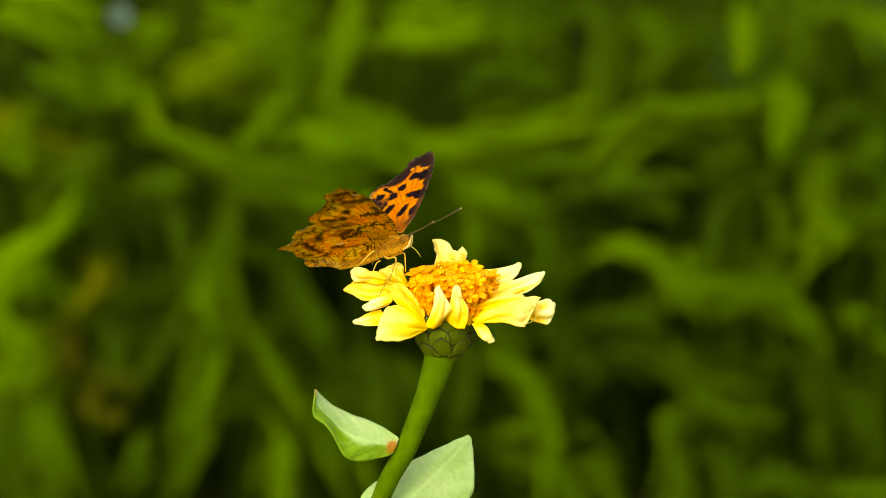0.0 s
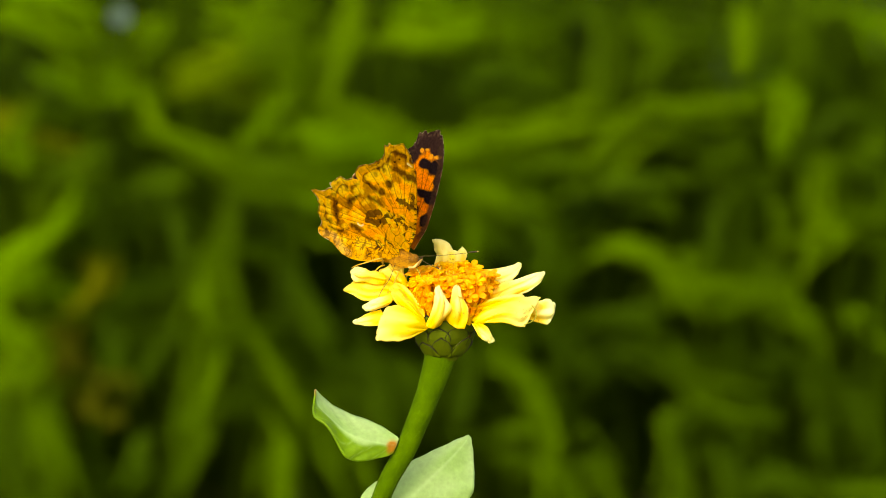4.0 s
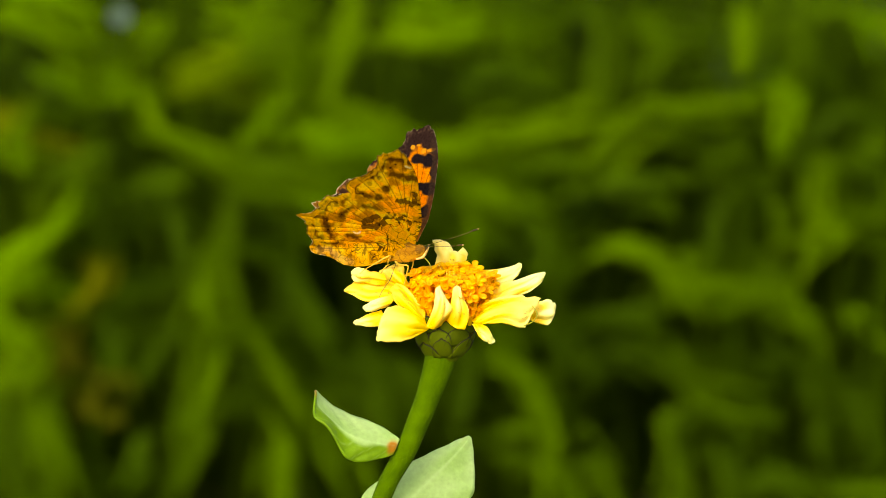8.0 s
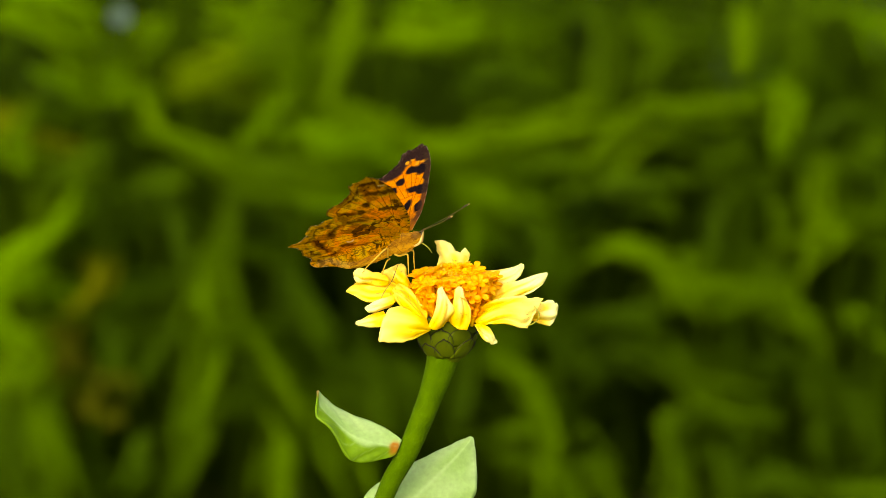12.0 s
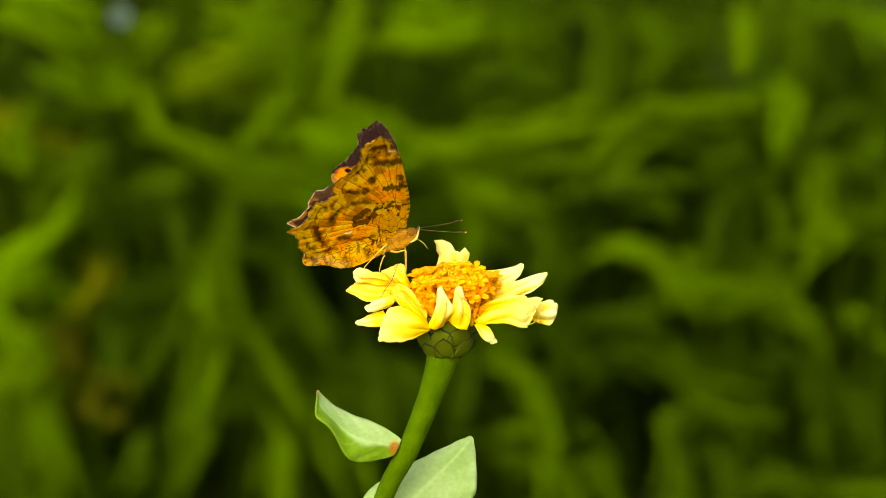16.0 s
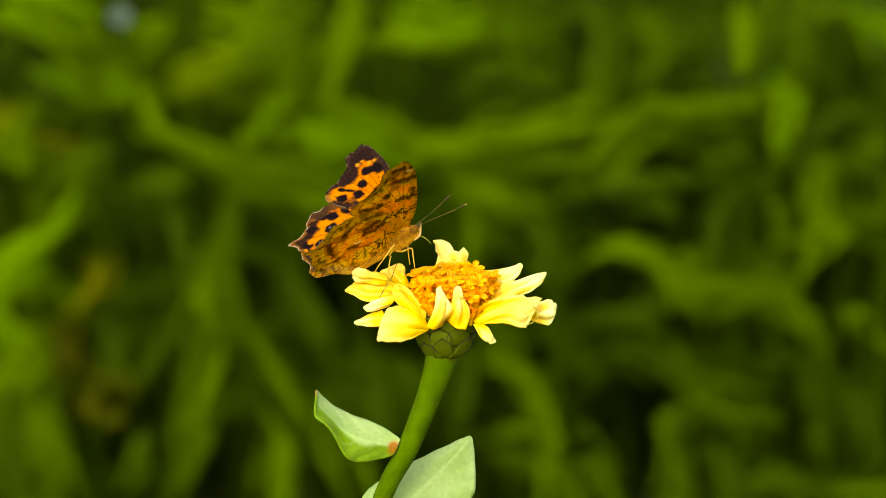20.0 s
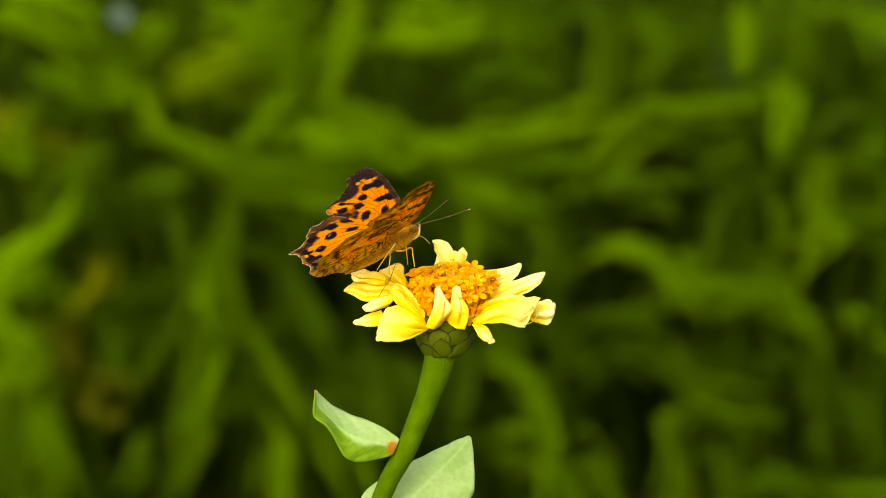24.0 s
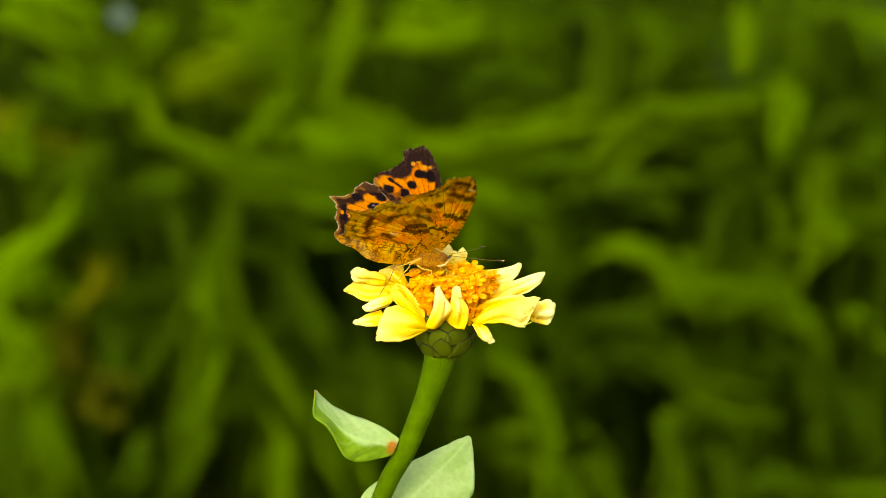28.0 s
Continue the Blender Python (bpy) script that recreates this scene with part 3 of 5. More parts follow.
def flower_base():
    """The green involucre under the petals, in overlapping dark-rimmed bracts."""
    n, m = 24, 32
    v = np.linspace(0, 1, n)
    rad = np.interp(v, [0, 0.12, 0.35, 0.65, 1.0], [2.6, 3.1, 4.5, 5.9, 6.3])
    hgt = np.interp(v, [0, 0.12, 0.35, 0.65, 1.0], [-23.2, -22.4, -20.8, -18.4, -15.2])
    ang = np.linspace(0, 2 * np.pi, m + 1)
    g = np.array([[zp(HEAD[0] + r * np.cos(a), h, r * np.sin(a)) for a in ang] for r, h in zip(rad, hgt)])
    part("involucre", grid_mesh("involucre", g), BRACT, zinnia)
    rng = np.random.RandomState(13)
    for row, (h0, h1, count, wide) in enumerate([(-17.2, -13.8, 8, 5.6), (-19.8, -16.0, 8, 5.4), (-22.2, -18.6, 7, 4.6)]):
        for k in range(count):
            a0 = 2 * np.pi * (k + 0.5 * (row % 2)) / count + 0.2 + rng.uniform(-0.10, 0.10)
            top, broad = h1 + rng.uniform(-0.7, 0.5), wide * rng.uniform(0.85, 1.15)
            sheet = []
            for s in np.linspace(0, 1, 9):
                h = h0 + (top - h0) * s
                r = np.interp(h, hgt, rad) + 0.15 + 0.2 * s
                half = broad / 2 * math.sqrt(max(0.0, 1 - (max(0, s - 0.35) / 0.66) ** 2)) / r
                sheet.append([zp(HEAD[0] + r * np.cos(a0 + q * half), h - 0.25 * abs(q) ** 2, r * np.sin(a0 + q * half)) for q in np.linspace(-1, 1, 7)])
            sheet = np.array(sheet)
            b = part("bract", solid_sheet("bract", sheet, 0.0003), BRACT, zinnia)
            edge = np.vstack([sheet[2:, 0], sheet[-1, 1:-1], sheet[2:, -1][::-1]])
            out = edge - np.array([zp(HEAD[0], -18, 0)])
            edge = edge + out / np.linalg.norm(out, axis=1, keepdims=True) * 0.00012
            part("bract_rim", tube_mesh("bract_rim", edge, [q * rng.uniform(0.4, 1.3) for q in (0.00004, 0.00012, 0.00010, 0.00018, 0.00012, 0.00014, 0.00004)], 6, 30), BRACT_RIM, b, "dark rim")


flower_base()


def petal(stations, seed, curl=0.0, pale=0.8, ripple=1.0):
    """A ray petal lofted over stations from its base to its end, each a few points (across, up, beyond) from edge to edge."""
    n, m = 64, 33
    rows = np.array([spline([zp(*q) for q in st], m) for st in stations])
    g = np.stack([spline(rows[:, c], n) for c in range(m)], 1)
    s, q = np.linspace(0, 1, n), np.linspace(-1, 1, m)
    qq, ss = np.meshgrid(q, s)
    nrm = np.cross(np.gradient(g, axis=0), np.gradient(g, axis=1))
    nrm /= np.linalg.norm(nrm, axis=2, keepdims=True) + 1e-12
    swell = np.sin(np.pi * np.clip(ss, 0, 1)) ** 0.5
    relief = 0.00011 * np.cos(qq * 9 + seed + 2 * fuzz(qq * 0, ss * 4 + seed, 1.0)) * swell + 0.0016 * (fuzz(qq * 1.5 + seed * 3.1, ss * 2.6 + seed, 0.8) - 0.5) * swell
    # ragged rims
    mid = g.mean(axis=1, keepdims=True)
    ragged = 0.16 * (fuzz(ss * 9 + seed, np.sign(qq) * 3 + seed, 1.0) - 0.5) * step(0.5, 1.0, np.abs(qq)) * step(0.1, 0.4, ss) + 0.22 * (fuzz(qq * 4 + seed, ss * 0, 1.0) - 0.5) * step(0.8, 1.0, ss)
    g = g + (g - mid) * ragged[..., None] + np.gradient(g, axis=0) * (0.8 * n * 0.22 * (fuzz(qq * 5 + seed, ss * 0 + seed, 1.0) - 0.5) * step(0.75, 1.0, ss) * 0.25)[..., None]
    g = g + nrm * (relief * ripple + curl / 1000 * (qq ** 2 - 0.4) * swell)[..., None]
    me = solid_sheet("petal", g, 0.00035)
    k = fuzz(qq * 3 + seed, ss * 5, 0.8)[..., None]
    col = np.array([0.95, 0.63, 0.004]) * (1 - k) + np.array([0.97, 0.73, 0.012]) * k
    # pale pigment towards the end holds the petal's highlight; pale sets its strength
    tip = step(0.36 - 0.32 * pale, 1.05 - 0.35 * pale, ss + 0.6 * (fuzz(qq * 2 + seed, ss * 2, 0.7) - 0.5))[..., None] * pale
    col = col * (1 - tip) + np.array([0.99, 0.93, 0.36]) * tip
    deep = step(0.45, 0.0, ss)[..., None] * 0.5
    col = col * (1 - deep) + np.array([0.92, 0.62, 0.006]) * deep
    rib = (0.08 * step(0.3, 0, np.abs(np.sin(qq * 9 + seed + 2 * fuzz(qq * 0, ss * 4 + seed, 1.0))))[..., None])
    col = col * (1 - rib) + np.array([0.85, 0.55, 0.006]) * rib
    fleck = (step(0.86, 0.92, fuzz(qq * 9 + seed * 7, ss * 16, 0.55)) * step(0.5, 0.65, fuzz(qq * 2 + seed * 3, ss * 3, 0.6)))[..., None] * 0.8
    col = col * (1 - fleck) + np.array([0.30, 0.17, 0.006]) * fleck
    paint(me, np.vstack([col.reshape(-1, 3)] * 2))
    return part("petal", me, PETAL, zinnia)


petal([[(-1.7, -7.0, 8.9), (-0.1, -7.0, 8.7), (1.4, -7.0, 8.6), (3.1, -7.0, 8.7), (4.3, -7.2, 8.9)], [(-1.9, -3.9, 10.4), (-0.2, -3.9, 10.2), (1.4, -3.9, 10.1), (3.1, -4.2, 10.2), (4.5, -4.6, 10.4)], [(-1.6, -1.1, 11.6), (-0.1, -1.2, 11.1), (1.5, -1.3, 10.9), (3.2, -1.6, 11.2), (5.0, -1.8, 11.6)], [(-1.9, 0.6, 12.1), (-0.5, 0.4, 11.7), (1.1, -0.1, 11.4), (2.6, -1.1, 11.6), (5.0, -0.6, 11.9)], [(-2.2, 2.0, 12.4), (-1.0, 2.0, 12.2), (1.0, 1.3, 12.1), (2.5, -1.0, 11.9), (4.2, 0.5, 12.2)]], 1, 0.2, 0.7)
petal([[(-8.4, -8.6, 2), (-7.6, -8.0, 1), (-7.0, -7.3, 2)], [(-10.9, -7.1, 2), (-9.4, -6.2, 1), (-8.0, -5.1, 2.5)], [(-12.9, -5.4, 2), (-10.9, -4.3, 1.4), (-8.9, -3.4, 3)], [(-13.3, -4.4, 2.2), (-11.4, -3.6, 2), (-9.4, -2.8, 3)]], 2, 0.3, 0.35)
petal([[(-12.2, -7.3, -2), (-11.8, -6.2, -3), (-12.4, -5.0, -1.4)], [(-15.5, -6.5, -2), (-15.4, -5.5, -3.4), (-15.5, -4.6, -1.4)], [(-18.0, -6.3, -2), (-18.0, -5.3, -3.2), (-18.0, -4.2, -1.4)], [(-18.9, -5.6, -2.2), (-19.1, -4.9, -2.4), (-18.9, -4.3, -1.8)]], 3, -0.2, 0.75)
petal([[(-7.3, -11.5, -2), (-7.3, -10.0, -1.2), (-8.0, -8.2, 0)], [(-11.2, -10.5, -3), (-11.5, -8.3, -2), (-11.8, -6.2, -0.6)], [(-15.5, -10.9, -3.4), (-15.9, -8.6, -2.4), (-15.9, -6.3, -1)], [(-18.7, -9.5, -3), (-19.1, -8.0, -2.4), (-18.5, -6.4, -1.2)], [(-20.2, -8.7, -2.6), (-20.5, -8.4, -2.4), (-19.9, -7.9, -1.8)]], 4, 0.3, 0.2)
petal([[(-11.4, -11.5, -5), (-10.4, -10.6, -5.4), (-9.5, -9.1, -4.4)], [(-13.5, -12.5, -5.8), (-13.1, -11.4, -6.4), (-12.4, -10.2, -5)], [(-15.5, -12.8, -6), (-15.5, -12.0, -6.6), (-15.0, -11.1, -5.4)], [(-16.3, -12.0, -5.8), (-16.5, -11.7, -6), (-16.2, -11.4, -5.6)]], 5, -0.2, 1.0)
petal([[(-12.3, -15.7, -6.4), (-12.2, -13.9, -6), (-12.8, -12.5, -5)], [(-15.1, -15.8, -7), (-15.3, -14.4, -7), (-15.5, -13.2, -5.6)], [(-17.5, -15.5, -7), (-17.6, -14.8, -7), (-17.3, -13.9, -6)], [(-18.3, -15.2, -6.6), (-18.5, -14.9, -6.6), (-18.0, -14.6, -6.4)]], 6, 0.2, 0.85)
petal([[(-3.0, -16.2, -7), (-3.3, -16.4, -7.4), (-3.7, -16.8, -7.6)], [(-5.9, -13.5, -7.6), (-5.8, -15.5, -9.4), (-6.5, -18.3, -9.8)], [(-9.2, -11.5, -8), (-9.5, -14.7, -10.6), (-9.9, -18.7, -11.2)], [(-11.4, -12.0, -9), (-12.2, -15.1, -11), (-12.8, -18.7, -11.6)], [(-12.5, -13.7, -10), (-13.3, -16.4, -11.2), (-13.6, -18.4, -11.4)]], 7, -0.25, 0.5)
petal([[(-3.4, -16.1, -6.6), (-3.7, -15.2, -6.2), (-4.0, -14.0, -5.8)], [(-7.3, -13.0, -7.2), (-6.7, -12.2, -6.4), (-6.1, -11.3, -5.4)], [(-9.8, -10.4, -7), (-9.4, -9.8, -6.2), (-8.7, -9.1, -5.2)], [(-10.7, -9.1, -6), (-10.4, -8.8, -5.8), (-10.0, -8.6, -5.4)]], 16, 0.0, 0.15)
petal([[(-3.5, -15.6, -5.6), (-3.7, -14.5, -5), (-3.8, -13.0, -4)], [(-6.7, -12.8, -5.4), (-6.5, -11.3, -4.4), (-5.9, -9.7, -3)], [(-9.4, -10.0, -4.6), (-8.9, -8.8, -3.4), (-7.8, -7.7, -2)], [(-11.1, -8.6, -4), (-10.6, -7.7, -3.2), (-9.6, -6.9, -2)]], 17, 0.1, 0.1)
petal([[(-3.7, -15.9, -7.6), (-2.1, -16.2, -8.4), (-0.5, -15.6, -7.8)], [(-2.7, -13.3, -8.4), (-0.7, -13.7, -10.0), (1.4, -13.3, -9.0)], [(-1.9, -10.4, -8.8), (-0.1, -10.8, -10.0), (1.6, -11.6, -9.0)], [(-1.3, -8.3, -8.4), (-0.6, -8.4, -9.0), (0.5, -9.5, -8.6)], [(-1.0, -7.6, -8.0), (-0.8, -7.6, -8.0), (-0.6, -8.0, -8.0)]], 8, -0.2, 0.9)
petal([[(0.7, -14.5, -7.2), (2.5, -16.1, -8.0), (4.4, -16.3, -7.6)], [(1.5, -12.2, -7.8), (3.1, -13.2, -9.0), (4.9, -13.8, -8.0)], [(2.0, -9.8, -8.2), (3.1, -10.3, -9.0), (4.5, -11.0, -8.2)], [(2.4, -8.1, -7.8), (3.0, -8.1, -8.2), (3.8, -9.0, -8.0)], [(2.7, -7.5, -7.6), (2.8, -7.5, -7.6), (3.0, -7.8, -7.6)]], 9, -0.2, 0.7)
petal([[(5.7, -7.1, 4.5), (7.3, -8.3, 3.4), (9.2, -9.3, 2.6)], [(7.3, -4.8, 5.5), (9.5, -6.6, 4.0), (11.6, -8.4, 3.0)], [(11.4, -3.9, 5.5), (12.6, -5.6, 4.2), (14.0, -7.2, 3.4)], [(14.4, -3.4, 5.0), (15.2, -4.4, 4.2), (15.5, -5.4, 3.6)], [(16.0, -2.8, 4.5), (16.4, -3.1, 4.3), (16.4, -3.7, 4.2)]], 10, 0.0, 0.9)
petal([[(9.2, -9.5, 0.0), (10.1, -11.1, -1.4), (10.8, -12.7, -1.4)], [(12.5, -7.3, 0.8), (13.6, -8.7, -1.4), (14.2, -10.3, -1.6)], [(16.0, -6.1, 1.0), (17.1, -7.3, -0.8), (17.7, -8.8, -1.0)], [(19.3, -4.9, 1.0), (19.9, -5.8, 0.0), (20.1, -7.1, -0.4)], [(20.7, -4.7, 0.8), (21.1, -4.8, 0.6), (21.0, -5.5, 0.4)]], 11, 0.3, 1)
petal([[(5.8, -14.6, -5.4), (6.4, -15.1, -5.8), (7.2, -15.5, -6.0)], [(9.8, -11.9, -5.6), (10.0, -13.3, -7.0), (9.7, -15.1, -7.0)], [(14.1, -10.1, -5.6), (13.5, -12.6, -7.4), (12.9, -15.1, -7.4)], [(17.6, -9.8, -5.4), (16.4, -13.2, -7.2), (15.2, -15.9, -7.2)], [(20.2, -10.0, -5.0), (18.7, -12.4, -6.6), (16.7, -16.0, -6.8)]], 12, 0.2, 0.5)
petal([[(17.7, -12.2, -2.0), (17.7, -13.3, -2.4), (17.7, -14.5, -2.4)], [(20.0, -10.9, -2.0), (20.0, -13.0, -3.0), (20.0, -15.4, -2.6)], [(22.0, -10.7, -1.6), (22.4, -12.8, -2.4), (21.8, -15.5, -2.4)], [(23.1, -11.0, -1.2), (23.3, -12.1, -1.6), (22.9, -13.6, -1.8)]], 13, 0.0, 1)
petal([[(5.8, -15.2, -7.0), (6.7, -15.3, -7.6), (7.9, -15.4, -7.0)], [(7.1, -17.2, -9.0), (8.3, -16.6, -9.8), (9.2, -16.6, -9.0)], [(8.8, -18.7, -9.6), (9.5, -18.1, -10.0), (10.2, -18.0, -9.6)], [(9.2, -19.1, -9.6), (9.9, -19.2, -9.6), (10.5, -18.8, -9.6)]], 14, -0.2, 1)
petal([[(6.3, -12.2, -3.0), (6.8, -13.0, -3.4), (7.5, -13.9, -3.6)], [(9.8, -10.4, -4.0), (10.3, -11.5, -4.4), (10.7, -12.7, -4.6)], [(13.5, -9.5, -4.2), (14.1, -10.6, -4.6), (14.7, -11.5, -4.8)], [(16.5, -9.5, -4.0), (16.8, -10.0, -4.2), (17.0, -10.6, -4.4)]], 15, 0.0, 0.5)
# stands for a butterfly leg, fixed to the flower as a thin rod
part("leg_strand", tube_mesh("leg_strand", zpath([(-9.9, -3.0, -0.4), (-10.4, -4.4, -1.6), (-11.1, -6.3, -3.2), (-12.5, -8.3, -3.6), (-13.5, -10.2, -4.0)]), [0.00006, 0.00004, 0.00008, 0.00004, 0.00008, 0.00004], 6), CHITIN_DARK, zinnia, "thin dark strand on a petal in place of a butterfly leg")
part("curled_thread", tube_mesh("curled_thread", zpath([(18.2, -11.5, -7), (19.2, -13, -7.5), (18.6, -14.6, -7.4), (16.6, -15.6, -7), (15.6, -16.0, -6.6)]), [0.00012, 0.00009], 6), THREAD, zinnia)


def disc():
    """The orange disc: upright tubular florets with five rounded, turned-back lobes, taller round the rim, pale chaff between."""
    dome = np.array([[zp(1.7 + r * np.cos(a), h + 0.28 * r * np.sin(a), 0.92 * r * np.sin(a)) for a in np.linspace(0, 2 * np.pi, 33)] for r, h in ((0.2, -8.4), (3.5, -8.6), (5.4, -9.4), (6.2, -10.5), (6.0, -12.5), (4.6, -15.5))])
    part("receptacle", grid_mesh("receptacle", dome), FLORET_BASE, zinnia, "brown-orange core")
    sides = 40
    ang = np.linspace(0, 2 * np.pi, sides, endpoint=False)
    lobe = np.abs(np.cos(2.5 * ang)) ** 0.75
    rings = [(0.34, 0, -6.0), (0.40, 0, -3.0), (0.52, 0, -1.0), (0.58, 0.40, -0.30), (0.56, 0.95, 0.02), (0.52, 1.22, 0.24), (0.50, 0.95, 0.16), (0.46, 0.42, -0.10), (0.34, 0, -0.45), (0.16, 0, -1.1)]
    tube, tip, throat = np.array((0.98, 0.60, 0.010)), np.array((0.99, 0.53, 0.010)), np.array((0.90, 0.36, 0.004))
    verts = np.array([[((r + q * l) * np.cos(t), (r + q * l) * np.sin(t), z) for t, l in zip(ang, lobe)] for r, q, z in rings]) / 1000
    tints = np.array([tube, tube, tube, tip, tip, tip, tip, tip, throat, throat])
    i = np.arange(len(rings) * sides).reshape(len(rings), sides)
    j = np.roll(i, -1, axis=1)
    faces = np.stack([i[:-1], j[:-1], j[1:], i[1:]], -1).reshape(-1, 4).tolist() + [i[-1].tolist()]
    slim = np.array([[((r + q * l) * np.cos(t), (r + q * l) * np.sin(t), z) for t, l in zip(ang, lobe)] for r, q, z in [(0.30, 0, -7.0), (0.36, 0, -4.0), (0.44, 0, -1.6), (0.46, 0.02, -0.8), (0.44, 0.16, -0.1), (0.42, 0.30, 0.25), (0.40, 0.22, 0.30), (0.34, 0.05, 0.0), (0.24, 0, -0.4), (0.12, 0, -0.9)]]) / 1000
    meshes = []
    for k in range(6):
        me = bpy.data.meshes.new("disc_floret")
        me.from_pydata((verts if k < 3 else slim).reshape(-1, 3).tolist(), [], faces)
        paint(smooth(me), np.repeat(tints * np.array((1, 0.9 + 0.12 * (k % 3), 1)), sides, axis=0).clip(0, 1))
        me.materials.append(FLORET)
        meshes.append(me)
    rng = np.random.RandomState(4)
    spots = []
    for k in range(56):
        r = math.sqrt((k + 0.5) / 56)
        spots.append((r, k * 2.39996, (0.5 if r > 0.75 else -0.5 * (1 - r)), 0.3 * r))
    # lower rows round the side lean outward
    for row, (drop, lean, count) in enumerate(((-1.2, 0.5, 22), (-2.7, 0.4, 26), (-4.2, 0.35, 28), (-5.6, 0.3, 28))):
        spots += [(1.0 - 0.03 * row, 2 * math.pi * (k + 0.5 * row) / count, drop, lean) for k in range(count)]
    for k, (r, a, drop, lean) in enumerate(spots):
        a += rng.normal() * 0.08
        x, y = 8.2 * r * math.cos(a), 7.4 * r * math.sin(a)
        top = zp(1.8 + x, -5.9 + 0.30 * y + drop + rng.uniform(-0.7, 0.7), y)
        out = Vector((x, y, 0)).normalized() * lean
        way = (Vector((0, -0.22, 1)) + out).normalized() + Vector(rng.normal(size=3) * 0.2)
        ob = part("disc_floret", meshes[rng.randint(3) + (3 if drop < -1.5 else 0)], None, zinnia)
        size = rng.uniform(1.0, 1.4) if drop > -1.5 else rng.uniform(0.85, 1.15)
        ob.matrix_basis = Matrix.Translation(top) @ way.to_track_quat("Z", "Y").to_matrix().to_4x4() @ pose(0, 0, 0, 0, 0, rng.uniform(0, 72)) @ Matrix.Diagonal((size, size, 1 + 0.12 * drop if drop < -1 else 1, 1))
    for k in range(22):
        r, a = rng.uniform(0.2, 0.95), rng.uniform(0, 6.28)
        x, y = 8.0 * r * math.cos(a), 7.2 * r * math.sin(a)
        foot, top = zp(1.8 + 0.8 * x, -10.5 + 0.3 * y, 0.8 * y), zp(1.8 + x, -5.3 + 0.3 * y + rng.uniform(-0.5, 0.5), y)
        part("chaff_scale", tube_mesh("chaff_scale", [foot, (foot + top) / 2, top], [0.0004, 0.00042, 0.00006], 6, 8), CHAFF, zinnia)


disc()

# ---- the butterfly ----
FORE_OUTLINE = [(3.7, 0.2), (4.9, 2.9), (6.0, 5.5), (6.8, 10), (7.2, 14), (7.5, 17.5), (7.3, 20.5), (6.8, 23), (6.1, 24.5), (5.2, 25.6), (3.2, 25.15), (0.6, 24.6), (0.1, 23),
                (-0.3, 21.7), (-1.8, 20.5), (-3.3, 19.6), (-5.7, 18.7), (-7.0, 17.8), (-7.6, 16.9), (-7.9, 15.9), (-7.0, 14), (-5.4, 11.7), (-3.3, 7.3), (0.6, 0.8)]
HIND_OUTLINE = [(2.0, 0.8), (1.0, 6), (-2, 11.2), (-5.6, 14.4), (-8.8, 14.9), (-10.4, 14.4), (-12, 14.7), (-13.6, 13.3), (-15, 11.3), (-17, 10.3), (-19.8, 9.85), (-18.7, 8.3), (-18.3, 6.6), (-18.7, 4.9),
                (-18.2, 3), (-18.3, 1.8), (-18.9, 0.8), (-18, -0.3), (-15.4, -0.9), (-13.8, -1.7), (-12.6, -2.4), (-10, -3.0), (-6, -2.9), (-2.5, -2.4), (1.6, -1.2)]
FORE_ROOT, HIND_ROOT = (2.4, 0.9), (1.4, 0.6)


def away(a, b, p, q):
    """Distance from the segment p-q."""
    d = np.array(q) - np.array(p)
    f = np.clip(((a - p[0]) * d[0] + (b - p[1]) * d[1]) / (d @ d), 0, 1)
    return np.hypot(a - p[0] - f * d[0], b - p[1] - f * d[1])


def blob(a, b, ca, cb, ra, rb, turn=0.0, soft=0.25):
    c, s = math.cos(radians(turn)), math.sin(radians(turn))
    x, y = (a - ca) * c + (b - cb) * s, -(a - ca) * s + (b - cb) * c
    d = np.hypot(x / ra, y / rb) + 0.35 * (fuzz(a, b, 0.7) - 0.5)
    return step(1 + soft, 1 - soft, d)


def lay(col, mask, tint):
    return col * (1 - mask[..., None]) + np.array(tint) * mask[..., None]


def veins(a, b, lines, wide):
    d = np.min([away(a, b, p, q) for p, q in lines], axis=0)
    return step(wide, wide * 0.4, d)


FORE_VEINS = [((2.6, 1), (3.6, 10.5)), ((2.6, 1), (0.6, 10)), ((3.6, 10.5), (0.6, 10)), ((3.6, 10.5), (5.6, 25)), ((3.4, 10.5), (2.6, 24.8)), ((2.6, 10.4), (0.0, 22.4)), ((1.8, 10.2), (-2.4, 20)),
              ((0.8, 10), (-5.0, 18.8)), ((1.2, 7), (-7.0, 17)), ((2.2, 2), (-6.4, 13.4)), ((3.2, 7), (6.9, 19))]
HIND_VEINS = [((1.4, 0.6), (-4.4, 6.0)), ((-4.4, 6.0), (-12, 14.4)), ((-4.4, 6.0), (-15, 11.4)), ((-4.4, 5.6), (-18.8, 9.6)), ((-4.4, 5.0), (-18.5, 6.6)), ((0, 0.4), (-18.4, 3.2)), ((0, 0.2), (-18.0, 0.4)),
              ((1.0, 1.0), (-8.8, 14.1)), ((-4.4, 6.0), (-3.6, 4.4)), ((1.4, 0.4), (-3.6, 4.4)), ((-3.6, 4.4), (-18.3, 4.9))]


